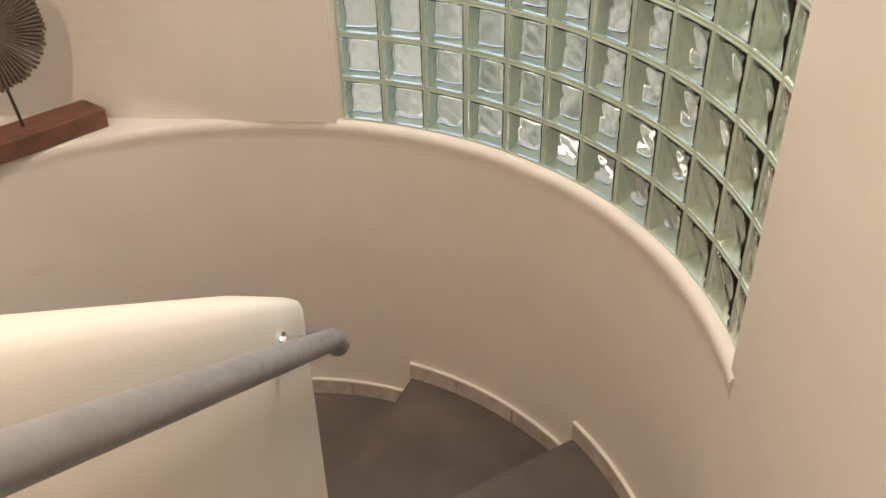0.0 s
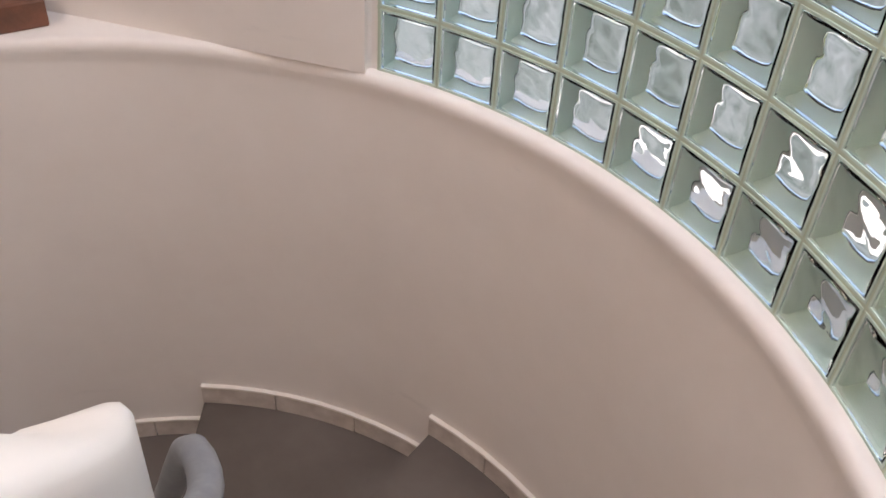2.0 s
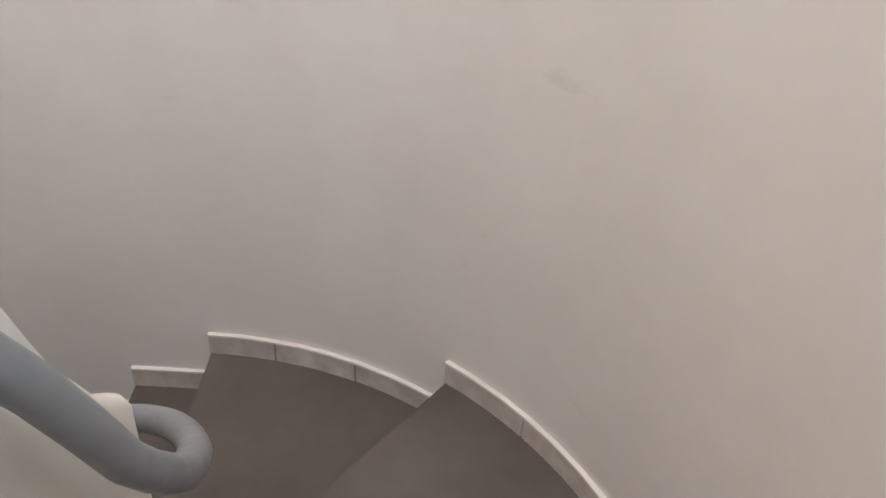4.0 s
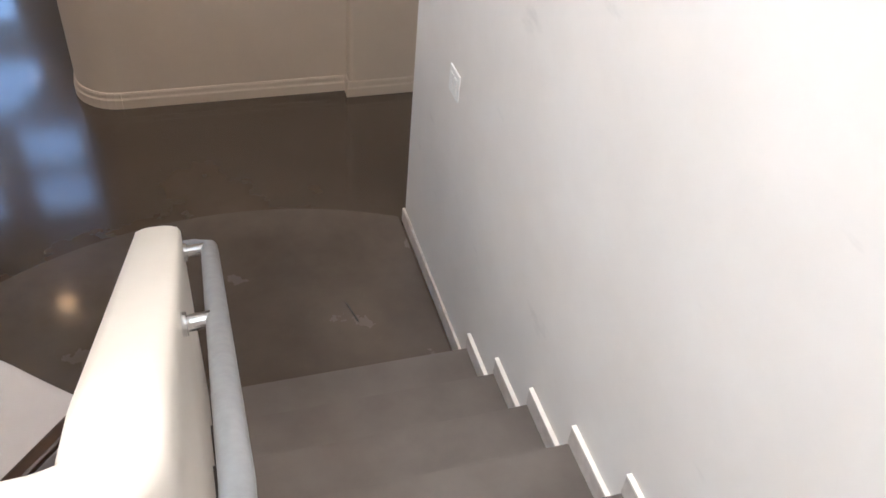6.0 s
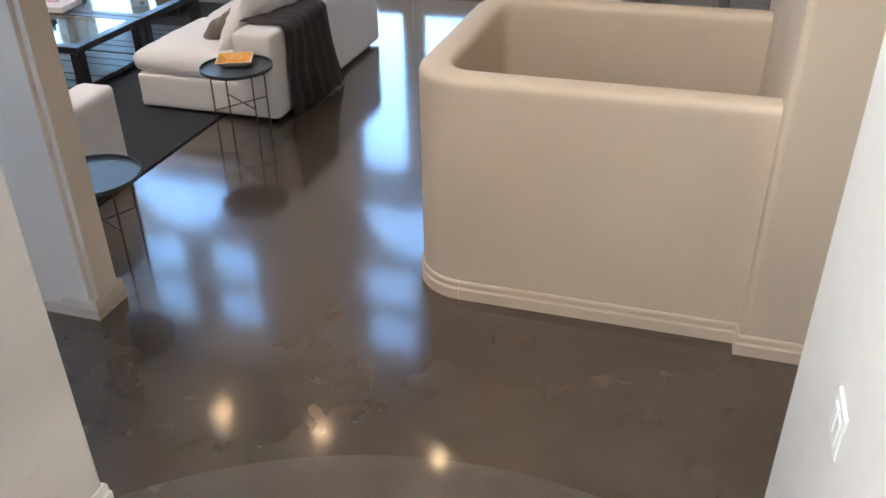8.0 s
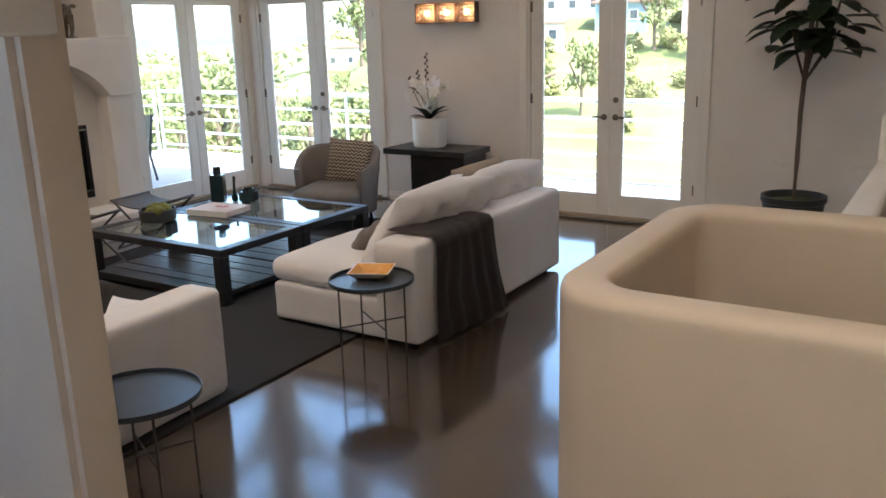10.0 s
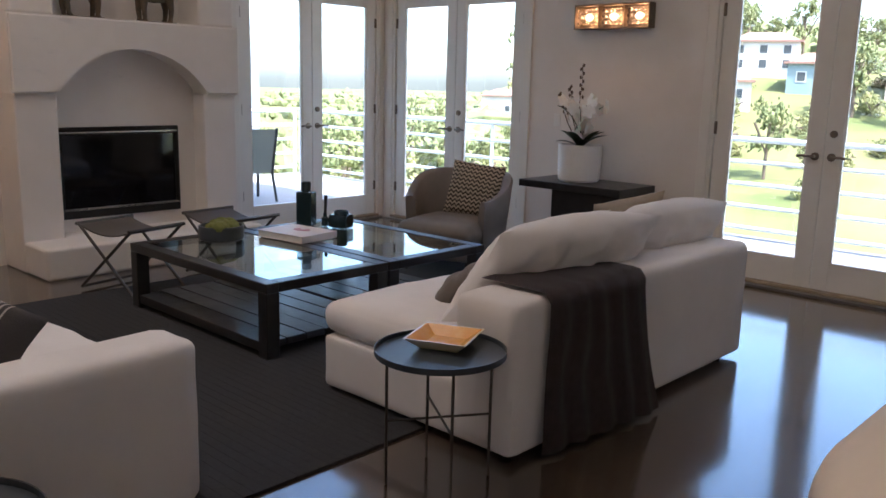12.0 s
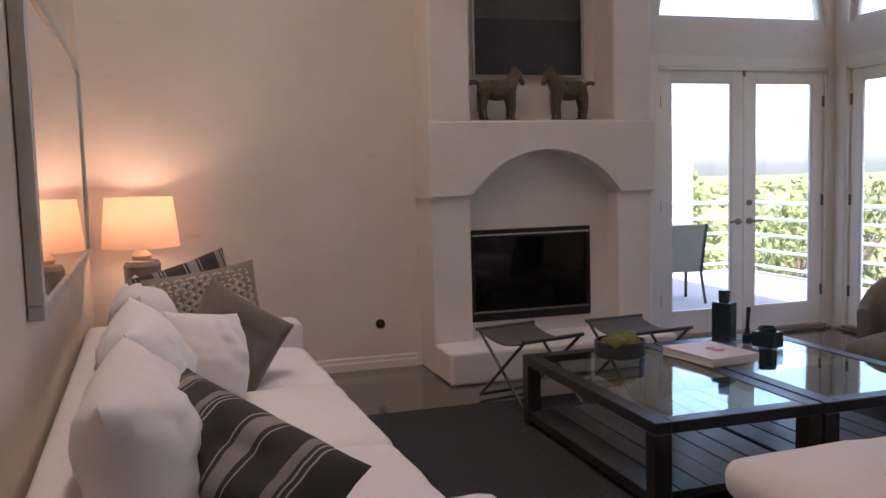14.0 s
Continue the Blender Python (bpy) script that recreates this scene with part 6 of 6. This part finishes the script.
# patio chair
pc = thing("patio_chair", "dark metal patio chair with pale sling", "chair", at=(-9.75, 7.95, -0.05), turn=-100)
for x in (-0.27, 0.27):
    bm = bmesh.new()
    tube(bm, [(x, -0.28, 0.0), (x, -0.27, 0.4), (x, 0.18, 0.38), (x, 0.33, 0.95)], 0.02, 8)
    part("side_frame", bm, M_IRON, pc)
    bm = bmesh.new()
    rod(bm, (x, 0.16, 0.39), (x, 0.3, 0.0), 0.018, 8)
    part("leg", bm, M_IRON, pc)
    bm = bmesh.new()
    tube(bm, [(x, -0.27, 0.4), (x, -0.25, 0.62), (x, 0.22, 0.6)], 0.018, 8)
    part("armrest", bm, M_IRON, pc)
bm = bmesh.new()
loft(bm, [[(x, y, z), (x, y, z - 0.01), (-x, y, z - 0.01), (-x, y, z)] for x, y, z in ((0.26, -0.27, 0.4), (0.26, 0.18, 0.38), (0.26, 0.33, 0.94))])
part("sling", bm, M_OUTMESH, pc)

# ---------------------------------------------------------------- hills, trees, houses
def ease(t):
    t = min(1, max(0, t))
    return t * t * (3 - 2 * t)


def height(x, y):
    r, a = math.hypot(x, y), math.degrees(math.atan2(y, x))      # 90 looks out of the long door wall
    hill = ease((a - 20) / 40) * ease((142 - a) / 25) if -180 < a < 180 else 0
    near = -3.2 - 0.075 * min(r, 60)
    up = 14.5 * ease((r - 48) / 100) + 6.0 * ease((r - 150) / 150)
    down = -26 * ease((r - 40) / 260)
    bumps = 1.4 * noise.noise(Vector((x, y, 0)) * 0.03) * ease((r - 20) / 40) + 6 * noise.noise(Vector((x, y, 5)) * 0.006) * ease((r - 100) / 200)
    return near + hill * up + (1 - hill) * down + bumps - 40 * ease((r - 600) / 1800) * hill


bm = bmesh.new()
radii = [0.5, 6, 12, 18, 25, 33, 42, 52, 64, 78, 95, 115, 140, 170, 210, 260, 330, 430, 600, 900, 1400, 2200, 3500]
N = 120
rings = [[bm.verts.new((r * math.cos(2 * math.pi * i / N), r * math.sin(2 * math.pi * i / N), height(r * math.cos(2 * math.pi * i / N), r * math.sin(2 * math.pi * i / N)))) for i in range(N)] for r in radii]
for a, b in zip(rings, rings[1:]):
    for i in range(N):
        bm.faces.new((a[i], a[(i + 1) % N], b[(i + 1) % N], b[i]))
bm.faces.new(rings[0][::-1])
tagged(part("ground", bm, M_GROUND, smooth=True), "sloping green and dry hillside that falls into a valley", "ground", kind="structure")


def tree_thing(kind, seed):
    """Trunk with limbs and a ragged crown of many clumps, about 6 m tall."""
    random.seed(seed)
    t = thing("tree", "leafy green hillside tree" if kind == 0 else "round sunlit hillside shrub", "tree" if kind == 0 else "shrub", at=(0, -40, -60))
    bm = bmesh.new()
    top = 4.2 if kind == 0 else 0.9
    tube(bm, [(0, 0, -0.6), (0.05, 0, top * 0.4), (0.12, 0.1, top)], 0.16 if kind == 0 else 0.08, 7)
    for k in range(5):
        a = k * 1.26 + random.random()
        tube(bm, [(0.05, 0, top * 0.45), (0.9 * math.cos(a), 0.9 * math.sin(a), top * 0.8), (1.5 * math.cos(a), 1.5 * math.sin(a), top * 1.0)], 0.06, 6)
    part("trunk", bm, M_BARK, t)
    bm = bmesh.new()
    lobes = [(random.random() * 6.28, math.sqrt(random.random()), random.random()) for k in range(11)]
    for k in range(380):
        la, lr, lz = lobes[k % 11]
        r0 = (1.6 if kind == 0 else 1.0) * lr
        d = Vector((random.gauss(0, 1), random.gauss(0, 1), random.gauss(0, 0.8))) * (0.36 if kind == 0 else 0.24)
        z = (3.0 + 2.6 * lz - 0.3 * r0 * r0) if kind == 0 else (0.35 + 1.1 * lz - 0.3 * r0 * r0)
        s = (0.09 + 0.13 * random.random()) * (1 if kind == 0 else 0.75)
        m = Matrix.Translation(Vector((r0 * math.cos(la), r0 * math.sin(la), z)) + d) @ Euler((random.random() * 3, random.random() * 3, 0)).to_matrix().to_4x4() @ Matrix.Diagonal((s * 1.4, s, s * 0.6, 1))
        bmesh.ops.create_uvsphere(bm, u_segments=4, v_segments=2, radius=1, matrix=m)
    part("crown", bm, M_TREE if kind == 0 else M_SHRUB, t)
    return t


protos = [tree_thing(0, 5), tree_thing(0, 6), tree_thing(1, 7), tree_thing(1, 8)]
random.seed(77)
count = 0
placed = []
while count < 300:
    west = 130 <= count < 235                     # woods on the slope below the terrace
    a = radians(random.uniform(118, 186) if west else random.uniform(38, 190))
    r = random.uniform(*((42, 110) if count < 190 else (110, 280))) if west else random.choice((random.uniform(58, 80), random.uniform(65, 150), random.uniform(80, 170), random.uniform(120, 320)))
    if count >= 235:                        # shrubs and trees on the slope opposite the long door wall
        a, r = radians(random.uniform(99, 121)), random.choice((random.uniform(76, 100), random.uniform(86, 118), random.uniform(118, 150)))
    x, y = r * math.cos(a), r * math.sin(a)
    if y < 16 and x > -22:
        continue
    kind = random.choice((2, 3, 2, 3, 0) if r < 118 else (0, 1)) if count >= 235 else random.choice((0, 1, 2, 3, 2, 3)) if math.degrees(a) < 125 else random.choice((0, 0, 1, 1, 2, 3))
    s = random.uniform(0.75, 1.35) * (1.0 + 0.4 * ease((r - 100) / 150))
    if kind > 1 and r > 75 and count < 235:
        s *= 1.6
    if 190 <= count < 235:
        s *= 1.5
    if kind < 2 and r < 85 and not west:
        s *= 0.7
    m = Matrix.Translation((x, y, height(x, y))) @ pose(0, 0, 0, 0, 0, random.random() * 360) @ Matrix.Diagonal((s, s, s * random.uniform(0.85, 1.25), 1))
    ob = copy_thing(protos[kind], Matrix.Identity(4))
    ob.matrix_basis = m
    ob["group"] = "hillside trees"
    count += 1
for p in protos:
    for o in (*p.children_recursive, p):
        bpy.data.objects.remove(o)


def house(x, y, w, d, h, wall, label, turn=0, floors=2, sink=1.0):
    t = thing("house", label, "house", at=(x, y, height(x, y) - sink), turn=turn)
    bm = bmesh.new()
    box(bm, -w / 2, -d / 2, 0, w / 2, d / 2, h + sink)
    part("wall", bm, wall, t)
    bm = bmesh.new()
    z = h + sink
    prism(bm, [(-w / 2 - 0.4, -d / 2 - 0.4), (w / 2 + 0.4, -d / 2 - 0.4), (w / 2 + 0.4, d / 2 + 0.4), (-w / 2 - 0.4, d / 2 + 0.4)], z, z + 0.25)
    vs = [bm.verts.new(p) for p in ((-w / 2, -d / 2, z + 0.25), (w / 2, -d / 2, z + 0.25), (w / 2, d / 2, z + 0.25), (-w / 2, d / 2, z + 0.25), (-w / 4, 0, z + 1.3), (w / 4, 0, z + 1.3))]
    for f in ((0, 1, 5, 4), (2, 3, 4, 5), (1, 2, 5), (3, 0, 4)):
        bm.faces.new([vs[i] for i in f])
    part("roof", bm, M_ROOF, t)
    n = max(2, int(w / 2.4))
    for k in range(floors):
        for i in range(n):
            u, v = -w / 2 + w * (i + 0.5) / n, sink + (h / floors) * (k + 0.5)
            bm = bmesh.new()
            box(bm, u - 0.55, -d / 2 - 0.06, v - 0.6, u + 0.55, -d / 2 + 0.05, v + 0.6)
            f = part("window", bm, M_WHITEWALL, t)
            bm = bmesh.new()
            box(bm, u - 0.42, -d / 2 - 0.08, v - 0.48, u + 0.42, -d / 2 - 0.05, v + 0.48)
            part("pane", bm, M_DARKPANE, f)


# woods on the valley floor and far slopes
random.seed(91)
bm = bmesh.new()
base = [Vector(v.co) for v in bmesh.ops.create_icosphere(bm, subdivisions=1, radius=1)["verts"]]
faces = [[v.index for v in f.verts] for f in bm.faces]
bm.free()
verts, tris = [], []
for k in range(9000):
    a, r = radians(random.uniform(88, 196)), 90 * (22 ** random.random())
    x, y = r * math.cos(a), r * math.sin(a)
    if noise.noise(Vector((x, y, 9)) * 0.012) < -0.05 or (a < radians(130) and r < 160):
        continue
    size = random.choice((1.2, 1.7, 2.2, 3.0, 4.2)) * random.uniform(0.8, 1.2) * (1 + r / 900)
    o, z, first = random.random() * 6, height(x, y) + size * 0.35, len(verts)
    c, q = math.cos(o), math.sin(o)
    for v in base:
        w = 1 + random.uniform(-0.28, 0.28)
        verts.append((x + size * w * (v.x * c - v.y * q), y + size * w * (v.x * q + v.y * c), z + size * w * 0.85 * v.z))
    tris += [[first + i for i in f] for f in faces]
me = bpy.data.meshes.new("far_woods")
me.from_pydata(verts, [], tris)
me.materials.append(M_TREE)
tagged(new("far_woods", me), "distant dark green woods across the valley", "woods", kind="stuff")

house(-24.6, 104, 10, 7, 4.4, M_PINKWALL, "large pink stucco house on the hillside", 10, 2)
house(-36.5, 101, 6, 5, 2.8, M_TEALWALL, "blue-green house on the hillside", 15, 1)
house(-45, 106, 8, 6, 3.4, M_WHITEWALL, "white house on the hillside", 20, 2)
house(-42, 90, 5, 5, 2.4, M_WHITEWALL, "small white house among shrubs", 24, 1)
house(-95, 118, 9, 7, 4, M_WHITEWALL, "white house among trees on the ridge", 35, 1)
house(-108, 112, 8, 7, 4, M_WHITEWALL, "pale house among distant trees", 38, 1)
house(-118, 128, 9, 7, 5, M_WHITEWALL, "pale two-storey house among distant trees", 40, 2)
